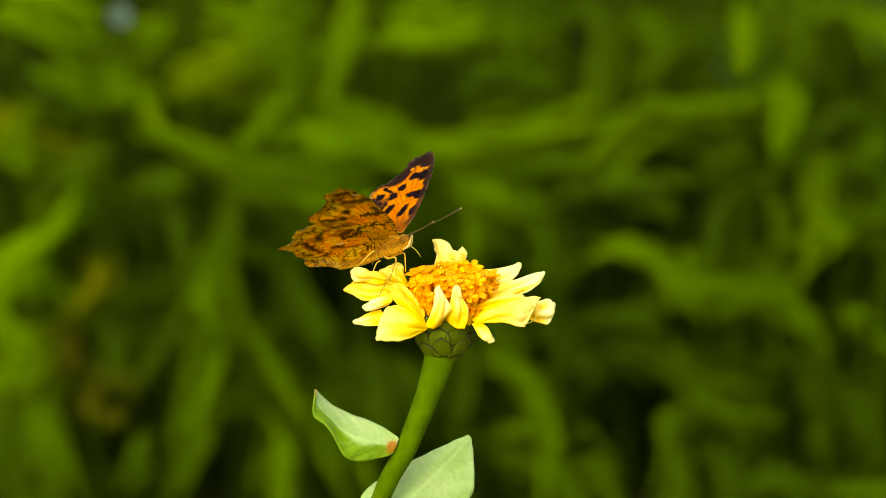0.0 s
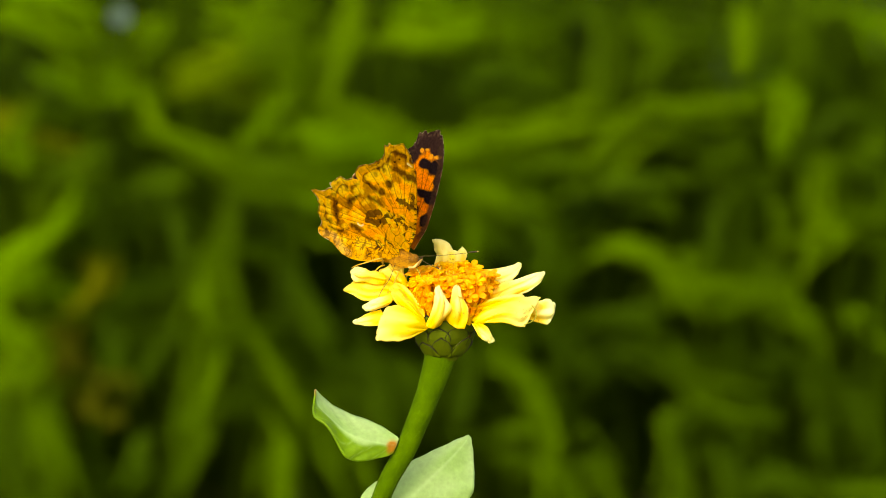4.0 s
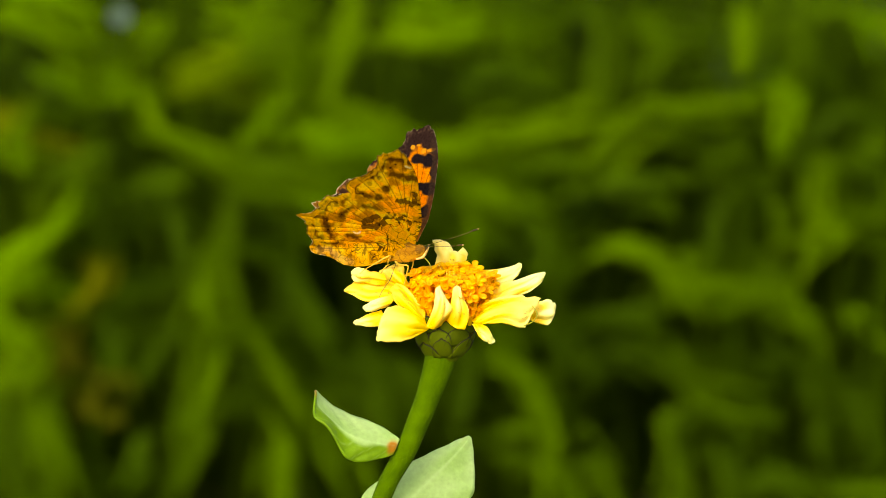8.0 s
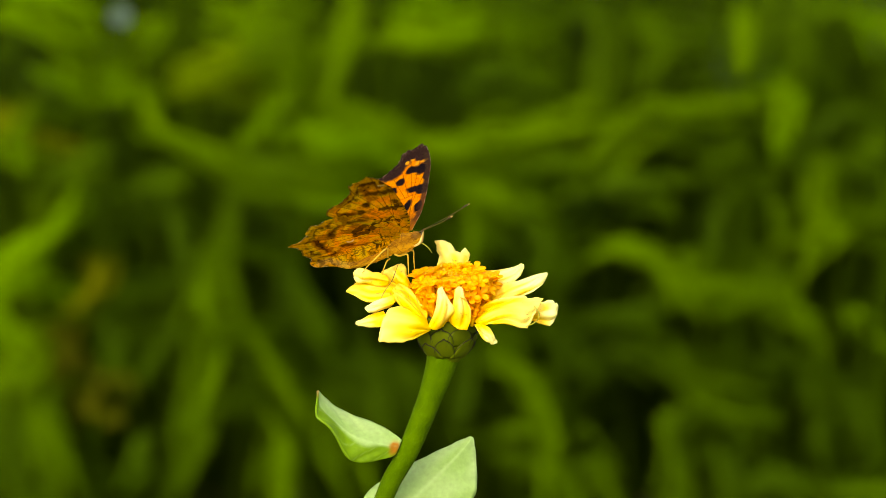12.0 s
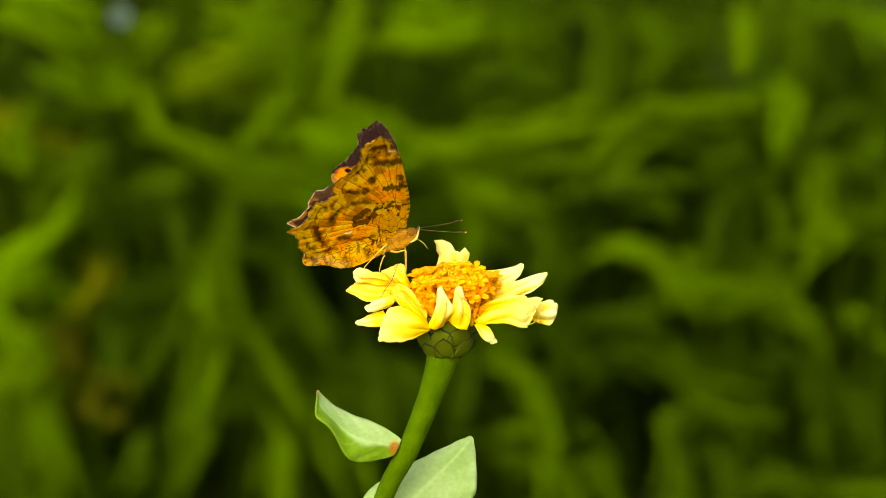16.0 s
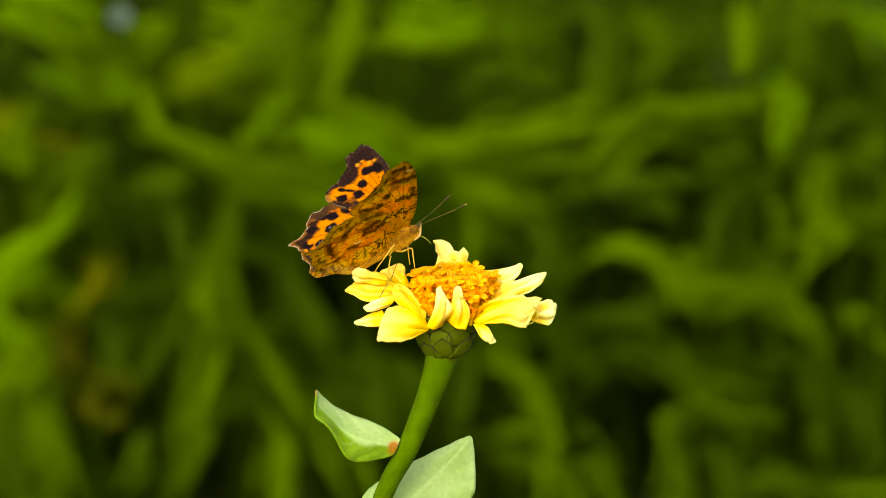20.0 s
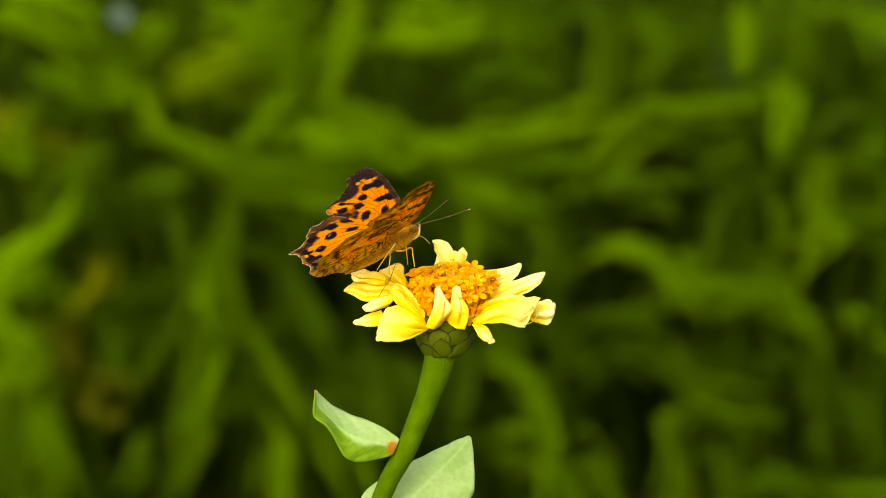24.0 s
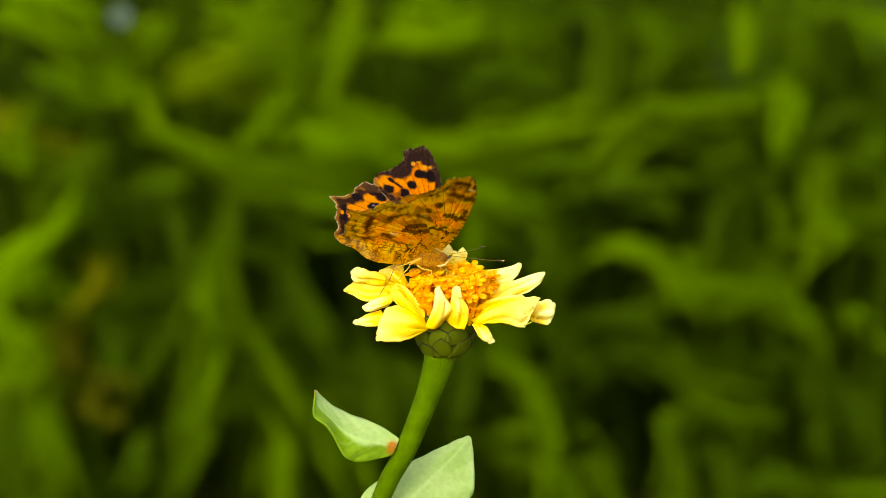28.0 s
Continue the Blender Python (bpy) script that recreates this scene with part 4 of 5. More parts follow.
def crackle(a, b, spacing, seed):
    """Distance to the edge between scale-like cells."""
    rng = np.random.RandomState(seed)
    pts = rng.uniform((-20, -4), (8, 26), (int(28 * 30 / spacing ** 2), 2))
    pts = pts[(pts[:, 0] > a.min() - 2) & (pts[:, 0] < a.max() + 2) & (pts[:, 1] > b.min() - 2) & (pts[:, 1] < b.max() + 2)]
    best = np.full(a.shape, 99.0)
    second = best.copy()
    for x, y in pts:
        d = np.hypot(a - x, (b - y))
        second = np.minimum(second, np.maximum(best, d))
        best = np.minimum(best, d)
    return second - best


def upper_fore(a, b, rim, r):
    col = np.zeros(a.shape + (3,)) + np.array((0.88, 0.27, 0.002))
    col = lay(col, 0.5 * step(0.4, 0.8, fuzz(a, b, 2.2)), (0.93, 0.36, 0.004))
    root = step(7.5, 1.5, np.hypot(a - 2.4, b - 0.9)) * 0.75
    col = lay(col, root, (0.22, 0.09, 0.01))
    col = lay(col, 0.6 * veins(a, b, FORE_VEINS, 0.14), (0.12, 0.035, 0.004))
    black = (0.014, 0.008, 0.010)
    for s in [(0.6, 15.5, 1.0, 0.95, 0), (-1.3, 13.4, 1.1, 1.0, 30), (-4.8, 14.4, 1.25, 0.95, -30), (-1.6, 9.25, 1.5, 0.85, 50), (2.3, 7.6, 1.9, 0.8, 60), (4.8, 6.6, 1.3, 0.8, 70),
              (3.6, 12.2, 1.5, 0.75, -10), (5.9, 11.7, 1.7, 1.3, 30), (5.5, 17.8, 2.0, 1.35, -15), (2.9, 18.3, 1.15, 0.95, 0), (6.8, 15.2, 0.9, 1.6, 0), (-2.5, 15.4, 1.1, 0.35, -40), (-3.9, 16.6, 1.0, 0.4, -40)]:
        col = lay(col, blob(a, b, s[0], s[1], s[2] * 1.12, s[3] * 1.18, s[4]), black)
    outer = step(0.45, -0.45, rim - 3.0 + 1.9 * step(-2.0, -5.5, a) + 1.2 * (fuzz(a, b, 1.1) - 0.5)) * step(-9.4, -8.0, a + 0.25 * (b - 16))
    col = lay(col, np.maximum(outer, step(20.8, 21.4, b + 0.5 * (fuzz(a, b, 0.8) - 0.5) + 0.12 * (2 - a))), (0.034, 0.016, 0.014))
    col = lay(col, 0.8 * blob(a, b, -6.9, 16.0, 0.9, 1.1, 20), (0.75, 0.33, 0.012))
    col = lay(col, 0.5 * step(1.3, 0.4, rim) * step(0.4, 0.75, fuzz(a, b, 0.4)), (0.15, 0.09, 0.06))
    for s in [(6.0, 20.2, 1.0, 0.42, 10), (4.2, 20.0, 0.7, 0.5, 30), (1.9, 20.9, 0.45, 0.45, 0), (3.2, 21.3, 0.4, 0.25, 0)]:
        col = lay(col, blob(a, b, *s), (0.85, 0.38, 0.02))
    costa = step(1.6, 1.0, r + 0.5 * (fuzz(a, b, 0.6) - 0.5)) * step(1, 4, b)
    col = lay(col, 0.9 * costa, (0.045, 0.024, 0.016))
    col = col * (0.7 + 0.6 * fuzz(a, b, 0.22))[..., None].clip(0, 1.15)
    return lay(col, 0.45 * step(0.22, 0.08, np.minimum(rim, r + 0.05)) * step(0.35, 0.6, fuzz(a, b, 0.4)), (0.62, 0.50, 0.32))


def upper_hind(a, b, rim, r):
    col = np.zeros(a.shape + (3,)) + np.array((0.88, 0.275, 0.002))
    col = lay(col, 0.5 * step(0.4, 0.8, fuzz(a, b, 2.0)), (0.93, 0.40, 0.01))
    col = lay(col, step(8, 2, np.hypot(a, b)) * 0.7, (0.20, 0.09, 0.01))
    col = lay(col, 0.6 * veins(a, b, HIND_VEINS, 0.14), (0.12, 0.035, 0.004))
    black = (0.014, 0.008, 0.012)
    outer = step(2.9, 1.9, rim + 1.2 * (fuzz(a, b, 1.2) - 0.5)) * step(-6, -9.5, a)
    col = lay(col, outer, (0.040, 0.018, 0.012))
    col = lay(col, 0.75 * step(0.85, 0.45, rim + 0.5 * (fuzz(a, b, 0.6) - 0.5)) * step(-9, -11, a), (0.34, 0.15, 0.012))
    for s in [(-10.1, 8.6, 1.6, 1.15, 20), (-13.7, 6.2, 1.3, 1.0, 10), (-15.4, 3.8, 1.0, 0.8, 0), (-5.6, 7.4, 1.5, 0.8, -20), (-8.6, 11.4, 1.6, 1.2, -30), (-5.0, 11.0, 2.0, 1.0, -40), (-3.0, 4.6, 1.0, 0.6, 0), (-14.0, 10.6, 1.0, 1.2, 40), (-16.2, 7.3, 1.1, 1.0, 0), (-16.6, 5.0, 1.0, 0.9, 0), (-10.4, 12.3, 1.3, 0.9, -20), (-16.4, 2.6, 1.2, 0.8, 0)]:
        col = lay(col, blob(a, b, *s), black)
    for s in [(-10.3, 8.9, 0.32, 0.2, 20), (-13.8, 6.5, 0.26, 0.18, 0)]:
        col = lay(col, 0.6 * blob(a, b, *s), (0.30, 0.27, 0.50))
    for s in [(-11.7, 10.4, 0.75, 0.7, 40), (-12.6, 8.7, 0.7, 0.55, 20), (-15.3, 7.8, 0.75, 0.6, 20), (-15.2, 5.2, 0.7, 0.6, 0), (-12.6, 13.0, 0.8, 0.35, -35), (-17.2, 6.2, 0.4, 0.5, 0), (-7.4, 9.8, 1.1, 0.6, 0)]:
        col = lay(col, 0.95 * blob(a, b, *s), (0.85, 0.33, 0.008))
    col = lay(col, 0.85 * step(2.8, 1.8, r + 0.8 * (fuzz(a, b, 0.9) - 0.5)), (0.085, 0.042, 0.020))
    col = lay(col, step(1.2, -0.2, b), (0.42, 0.22, 0.012))
    return lay(col, 0.95 * step(0.26, 0.1, rim) * step(-8, -11, a) * step(0.3, 0.5, fuzz(a, b, 0.5)), (0.80, 0.70, 0.52))


def outlined(col, m, tint, share, line, line_share=0.8):
    """Lays a patch with a thin darker outline."""
    col = lay(col, share * m, tint)
    return lay(col, line_share * np.clip(4 * m * (1 - m), 0, 1) ** 1.5, line)


def streak(a, b, points, half, ragged=0.7, soft=0.12):
    """A patch along a line of points, with uneven edges."""
    d = np.min([away(a, b, p, q) for p, q in zip(points[:-1], points[1:])], axis=0) - half
    return step(soft, -soft, d + ragged * (0.6 * fuzz(a + 5, b, 0.9) + 0.4 * fuzz(a, b + 3, 0.4) - 0.5))


def under(a, b, rim, r, fore):
    """The underside: gold and orange ground, soft brown smudges, jagged outlined patches and fine dark lines."""
    gold, light, orange, olive, brown, ink = (0.98, 0.49, 0.005), (0.99, 0.69, 0.022), (0.99, 0.43, 0.004), (0.230, 0.083, 0.002), (0.072, 0.023, 0.002), (0.030, 0.010, 0.002)
    n1, n2, n3, n5 = fuzz(a, b, 3.2), fuzz(a + 9, b, 1.6), fuzz(a, b + 5, 0.45), fuzz(a + 4, b + 8, 0.8)
    far_out = np.hypot(a - 1.5, b - 0.8)
    col = np.zeros(a.shape + (3,)) + np.array(gold)
    # patches drawn out along the veins
    fan = np.arctan2(b + 1.5, 5.0 - a)
    drawn = 0.6 * fuzz(fan * 10, far_out * 0.45 + 2, 1.0) + 0.25 * n5 + 0.15 * n1
    col = lay(col, 0.85 * step(0.48, 0.38, drawn), light)
    col = lay(col, 0.6 * step(0.56, 0.68, drawn) * step(4, 8, far_out), olive)
    if fore:
        lights = [([(-0.3, 18.6), (0.6, 17.4)], 0.8), ([(-2.6, 16.8), (-1.0, 16.2)], 0.7), ([(1.4, 14.0), (2.4, 15.8)], 0.6), ([(1.6, 22.6), (1.0, 21.0)], 0.5), ([(-4.2, 16.4), (-5.4, 15.6)], 0.5), ([(-2.6, 12.2), (-3.8, 13.0)], 0.5)]
        oranges = [([(1.6, 10.0), (3.6, 9.8), (5.2, 8.6)], 0.95), ([(3.6, 15.6), (5.2, 15.9), (6.8, 15.4)], 0.85), ([(-0.6, 11.4), (0.2, 9.6)], 0.7), ([(0.9, 12.6), (1.3, 11.4)], 0.5)]
        smudges = [([(2.4, 19.6), (4.6, 18.7), (7.0, 18.0)], 1.0, 0.75), ([(3.2, 23.2), (5.4, 22.9), (7.0, 21.8)], 0.55, 0.8), ([(0.9, 21.6), (-0.8, 20.0), (-2.9, 18.7), (-4.8, 17.8), (-6.6, 16.8)], 0.5, 0.85), ([(-4.8, 14.2), (-3.6, 13.6)], 0.8, 0.6), ([(2.4, 20.9), (3.6, 21.4)], 0.35, 0.5), ([(-4.6, 12.0), (-6.0, 14.0)], 0.4, 0.6)]
        patches = [([(2.5, 12.3), (4.0, 12.0), (5.0, 11.0), (6.1, 11.2)], 0.5), ([(5.9, 12.0), (6.6, 14.0)], 0.45), ([(1.0, 6.5), (2.6, 7.9), (3.1, 6.5)], 0.36), ([(3.6, 6.0), (4.8, 6.6), (5.4, 6.2)], 0.36), ([(-0.7, 8.5), (-1.6, 7.6)], 0.5)]
        rounds, dots = [(0.5, 15.5, 0.85), (-1.5, 13.3, 0.9)], [(2.5, 21.0), (3.8, 21.9), (-2.3, 14.9), (-4.6, 14.5), (-5.4, 13.8)]
    else:
        lights = [([(-8.2, 6.6), (-9.4, 6.2)], 0.75), ([(-11.6, 6.6), (-12.2, 5.0)], 0.7), ([(-11.6, 3.2), (-12.4, 2.6)], 0.6), ([(-15.6, 8.2), (-15.9, 5.8), (-15.7, 3.2)], 0.55), ([(-11.9, 10.4), (-10.6, 12.0)], 0.7), ([(-13.9, 10.2), (-13.4, 11.4)], 0.55), ([(-8.2, 12.4), (-6.8, 12.2)], 0.6), ([(-6.6, 9.6), (-5.4, 10.4)], 0.6), ([(-17.4, 7.4), (-17.2, 5.4)], 0.4), ([(-17.2, 3.6), (-17.0, 2.2)], 0.4)]
        oranges = [([(-6.4, 2.6), (-4.4, 3.4), (-2.2, 4.4)], 0.72), ([(-1.7, 5.0), (-0.3, 5.6)], 0.6), ([(-11.0, 4.6), (-10.2, 5.4)], 0.6), ([(-9.2, 8.0), (-8.0, 8.6)], 0.5)]
        smudges = [([(-13.9, 8.2), (-13.8, 5.6), (-13.7, 3.2)], 0.65, 0.8), ([(-10.2, 8.8), (-9.6, 9.8)], 0.95, 0.75), ([(-9.9, 3.6), (-8.2, 2.9)], 0.75, 0.75), ([(-12.8, 1.6), (-14.6, 1.5), (-15.8, 2.0)], 0.4, 0.8), ([(-8.4, 10.6), (-7.4, 11.2)], 0.5, 0.55), ([(-4.6, 11.2), (-2.4, 10.6)], 0.7, 0.6), ([(-12.6, 12.8), (-14.6, 11.0)], 0.35, 0.7)]
        patches = [([(-5.8, 7.0), (-4.4, 7.6), (-2.8, 8.3)], 0.85), ([(-5.8, 5.7), (-4.0, 5.5), (-2.0, 6.6)], 0.75)]
        rounds, dots = [], [(-10.1, 9.3), (-8.4, 10.7), (-13.6, 7.8), (-13.9, 5.4)]
    for s in oranges:
        col = lay(col, 0.9 * streak(a, b, *s, 0.6, 0.25), orange)
    for s in lights:
        col = lay(col, 0.85 * streak(a, b, *s, 0.8, 0.3), light)
    for pts, half, share in smudges:
        col = lay(col, share * streak(a, b, pts, half + 0.1, 1.1, 0.4), olive)
        col = lay(col, share * streak(a, b, pts, half * 0.6, 1.2, 0.25), brown)
    # scallops behind the rim: gold cells, a wavy brown line and a smudge inside it
    wave = 0.55 * np.sin(1.9 * (a - b)) + 0.9 * (n2 - 0.5)
    col = lay(col, 0.8 * step(0.6, 0.25, np.abs(rim - 0.95 - 0.6 * wave)), (0.86, 0.46, 0.012))
    col = lay(col, 0.65 * step(0.9, 0.1, np.abs(rim - 2.0 - 0.6 * wave)) * step(0.3, 0.6, n5), olive)
    col = lay(col, 0.7 * step(0.30, 0.05, np.abs(rim - 1.65 - 0.6 * wave)) * step(0.40, 0.62, n5 * 0.6 + n2 * 0.4), brown)
    for pts, half in patches:
        col = outlined(col, streak(a, b, pts, half, 1.5, 0.12), (0.130, 0.056, 0.004), 0.9, ink, 0.95)
    for x, y, size in rounds:
        col = lay(col, 0.85 * blob(a, b, x, y, size, size, 0, 0.4), brown)
    for x, y in dots:
        col = lay(col, 0.95 * blob(a, b, x, y, 0.22, 0.22, 0, 0.3), ink)
    col = col * (0.82 + 0.36 * fuzz(a, b, 0.3))[..., None]
    vein_tint = (0.12, 0.038, 0.003)
    if fore:
        col = lay(col, 0.95 * streak(a, b, [(5.8, 21.3), (6.6, 20.9)], 0.2, 0.2), (0.95, 0.80, 0.38))
        col = lay(col, 0.65 * step(2, 5, far_out) * veins(a, b, FORE_VEINS, 0.11), vein_tint)
        ticks = step(0.85, 0.4, r) * step(0.35, 0.75, np.sin(b * 5.2 + 2 * n3)) * step(14, 11, b)
        col = lay(col, 0.85 * ticks, ink)
        col = lay(col, 0.7 * step(0.22, 0.06, r) * step(10, 14, b), brown)
    else:
        comma = np.abs(np.hypot(a + 7.9, b - 4.75) - 0.75)
        col = lay(col, step(0.25, 0.10, comma) * step(4.75, 4.45, b), (0.97, 0.82, 0.42))
        pale = np.maximum(streak(a, b, [(-17.0, 0.2), (-15.0, 0.4), (-13.0, -1.4)], 0.55, 0.9, 0.3), streak(a, b, [(-12.6, -1.6), (-10.4, -2.2)], 0.6, 0.9, 0.3))
        col = lay(col, 0.4 * pale, (0.76, 0.48, 0.14))
        col = lay(col, 0.55 * step(2, 5, far_out) * veins(a, b, HIND_VEINS, 0.11), vein_tint)
        col = lay(col, 0.6 * step(-0.4, -2.4, b + 0.5 * (n2 - 0.5)) * step(-12, -9, a), (0.86, 0.43, 0.010))
    col = lay(col, 0.5 * step(4.5, 1.5, far_out), (0.80, 0.42, 0.008))
    wa, wb = a + 1.1 * (fuzz(a, b, 0.9) - 0.5), b + 1.1 * (fuzz(a + 20, b, 0.9) - 0.5)
    edge = crackle(wa, wb, 1.8, 3)
    col = lay(col, 0.9 * step(0.17, 0.05, edge) * step(8.4, 7.0, far_out + 2 * (n1 - 0.5)) * step(0.2, 0.4, n2), ink)
    edge = crackle(wa, wb, 0.95, 6)
    col = lay(col, 0.75 * step(0.14, 0.04, edge) * (step(2.4, 0.8, b) if not fore else 0 * b) * step(0.2, 0.42, n5), (0.14, 0.055, 0.006))
    col = lay(col, 0.8 * step(0.88, 0.94, fuzz(a, b, 0.35)) * step(4.0, 5.0, rim) * step(8, 6.5, rim), ink)
    col = lay(col, 0.85 * step(0.42, 0.22, rim) * step(0.2, 0.45, n2), (0.09, 0.042, 0.006))
    return lay(col, 0.95 * step(0.22, 0.10, rim) * step(0.45, 0.6, n3) * (0.75 if not fore else 0.25), (0.80, 0.66, 0.40))


def wing(side, fore, parent):
    """One wing, flat in its own space: x to the front, y outward; scales painted above and below."""
    outline = np.array(FORE_OUTLINE if fore else HIND_OUTLINE, float)
    root = np.array(FORE_ROOT if fore else HIND_ROOT)
    n, m = 470, 165
    dense = spline(outline, 1600)
    run = np.concatenate([[0], np.cumsum(np.hypot(*np.diff(dense, axis=0).T))])
    pick = np.linspace(0, run[-1], n)
    ring = np.stack([np.interp(pick, run, dense[:, k]) for k in range(2)], 1)
    # small ragged notches on the outer rim
    where = np.linspace(0, 1, n)
    rough = (fuzz(where * 90, where * 0, 1.0) - 0.5) * 0.036 * step(0.36, 0.42, where) * step(0.92, 0.85, where)
    ring = root + (ring - root) * (1 + rough)[:, None]
    f = np.linspace(0.0, 1, m) ** 0.8
    f[0] = 0.004
    g = root + f[None, :, None] * (ring - root)[:, None]
    a, b = g[..., 0], g[..., 1]
    lo, hi = (int(n * 0.36), int(n * 0.80)) if fore else (int(n * 0.31), int(n * 0.72))
    rim = np.min([np.hypot(a - p[0], b - p[1]) for p in ring[lo:hi:2]], axis=0)
    lead = np.min([np.hypot(a - p[0], b - p[1]) for p in ring[:int(n * 0.36):2]], axis=0)
    vein_lines = FORE_VEINS if fore else HIND_VEINS
    relief = 0.10 * veins(a, b, vein_lines, 0.5) + 0.10 * (fuzz(a, b, 3.0) - 0.5)
    camber = -0.0008 * (b - 12) ** 2 * (0.5 if fore else 0.4) - 0.006 * np.clip(rim * -1 + 3, 0, 3) ** 2 * (fuzz(a, b, 2.5) - 0.2) * 4
    fold = 0.0 if fore else -0.52 * np.clip(1.0 - b, 0, 6) ** 1.1 * step(2, -4, a)
    z = relief + camber + fold + (0.06 if fore else -0.10)
    thick = 0.05 * (1 - step(0.97, 1.0, f))[None, :] + 0.004
    top = np.stack([a, side * b, z + thick], -1) / 1000
    low = np.stack([a, side * b, z - thick], -1) / 1000
    i = np.arange(n * m).reshape(n, m)
    quads = np.stack([i[:-1, :-1], i[1:, :-1], i[1:, 1:], i[:-1, 1:]], -1).reshape(-1, 4)
    if side > 0:
        quads = quads[:, ::-1]
    faces = np.vstack([quads, quads[:, ::-1] + n * m])
    rimq = np.stack([i[:-1, -1], i[1:, -1], i[1:, -1] + n * m, i[:-1, -1] + n * m], -1)
    faces = np.vstack([faces, rimq])
    name = "forewing" if fore else "hindwing"
    me = bpy.data.meshes.new(name)
    me.from_pydata(np.vstack([top.reshape(-1, 3), low.reshape(-1, 3)]).tolist(), [], faces.tolist())
    above = (upper_fore if fore else upper_hind)(a, b, rim, lead)
    paint(me, np.vstack([above.reshape(-1, 3), under(a, b, rim, lead, fore).reshape(-1, 3)]))
    ob = part(name, smooth(me), WING, parent, "orange wing with black spots, mottled golden brown beneath")
    ob.location = (0, side * 0.00099, 0.001)
    return ob


def furry(name, centre, size, parent, tints, seed, taper=None, n=90, m=64):
    """A rounded body piece, banded and furry: centre and half sizes in millimetres."""
    s = np.linspace(0, np.pi, n)
    t = np.linspace(0, 2 * np.pi, m)
    ss, tt = np.meshgrid(s, t, indexing="ij")
    k = 1 + 0.05 * (fuzz(ss * 9 + seed, tt * 5, 0.6) - 0.5)
    along = -np.cos(ss)
    shrink = 1.0 if taper is None else np.interp(along, np.linspace(-1, 1, len(taper)), taper)
    x = centre[0] + size[0] * along
    y = centre[1] + size[1] * np.sin(ss) ** 0.75 * np.cos(tt) * k * shrink
    z = centre[2] + size[2] * np.sin(ss) ** 0.75 * np.sin(tt) * k * shrink
    if taper is not None:
        z = z + 1.0 * np.clip(along, -1, 1) * 0.35
    me = grid_mesh(name, np.stack([x, y, z], -1) / 1000)
    f = (0.7 * fuzz(x + seed, tt * 1.5, 0.9) + 0.3 * fuzz(x * 3 + seed, tt * 6, 0.8))[..., None]
    col = np.array(tints[0]) * (1 - f) + np.array(tints[1]) * f
    belly = step(0.2, -0.8, np.sin(tt))[..., None]
    col = col * (1 - belly) + np.array(tints[2]) * belly
    net = step(0.13, 0.04, crackle(x + 0.9 * (fuzz(x, tt * 2, 0.7) - 0.5), tt * 2.2 + 0.9 * (fuzz(x + 9, tt * 2, 0.7) - 0.5), 1.15, 9))[..., None] * 0.85
    col = col * (1 - net) + np.array((0.10, 0.045, 0.006)) * net
    paint(me, col.reshape(-1, 3))
    return part(name, me, FUR, parent)


def fur(owner, centre, size, count, seed):
    """Short hairs that lie backward over a body piece."""
    rng = np.random.RandomState(seed)
    verts, faces = [], []
    for k in range(count):
        d = rng.normal(size=3)
        d /= np.linalg.norm(d)
        root = np.array(centre) + d * np.array(size) * 0.97
        tip = root + (d * rng.uniform(0.25, 0.6) + np.array([-0.5, 0, -0.1]) + rng.normal(size=3) * 0.15) * rng.uniform(0.4, 0.85)
        side = np.cross(d, rng.normal(size=3))
        side *= 0.022 / np.linalg.norm(side)
        bend = (root + tip) / 2 + d * 0.1
        n = len(verts)
        verts += [(q / 1000).tolist() for q in (root - side, root + side, bend - side * 0.7, bend + side * 0.7, tip)]
        faces += [(n, n + 1, n + 3, n + 2), (n + 2, n + 3, n + 4)]
    me = bpy.data.meshes.new("fur")
    me.from_pydata(verts, [], faces)
    tagged(part("fur", me, TAWNY, owner), "short tawny hairs", kind="stuff")


def limb(name, points, thick, parent, material, label=""):
    return part(name, tube_mesh(name, np.array(points) / 1000, [t * 0.5 / 1000 for t in thick], 8, 8 * len(points)), material, parent, label)


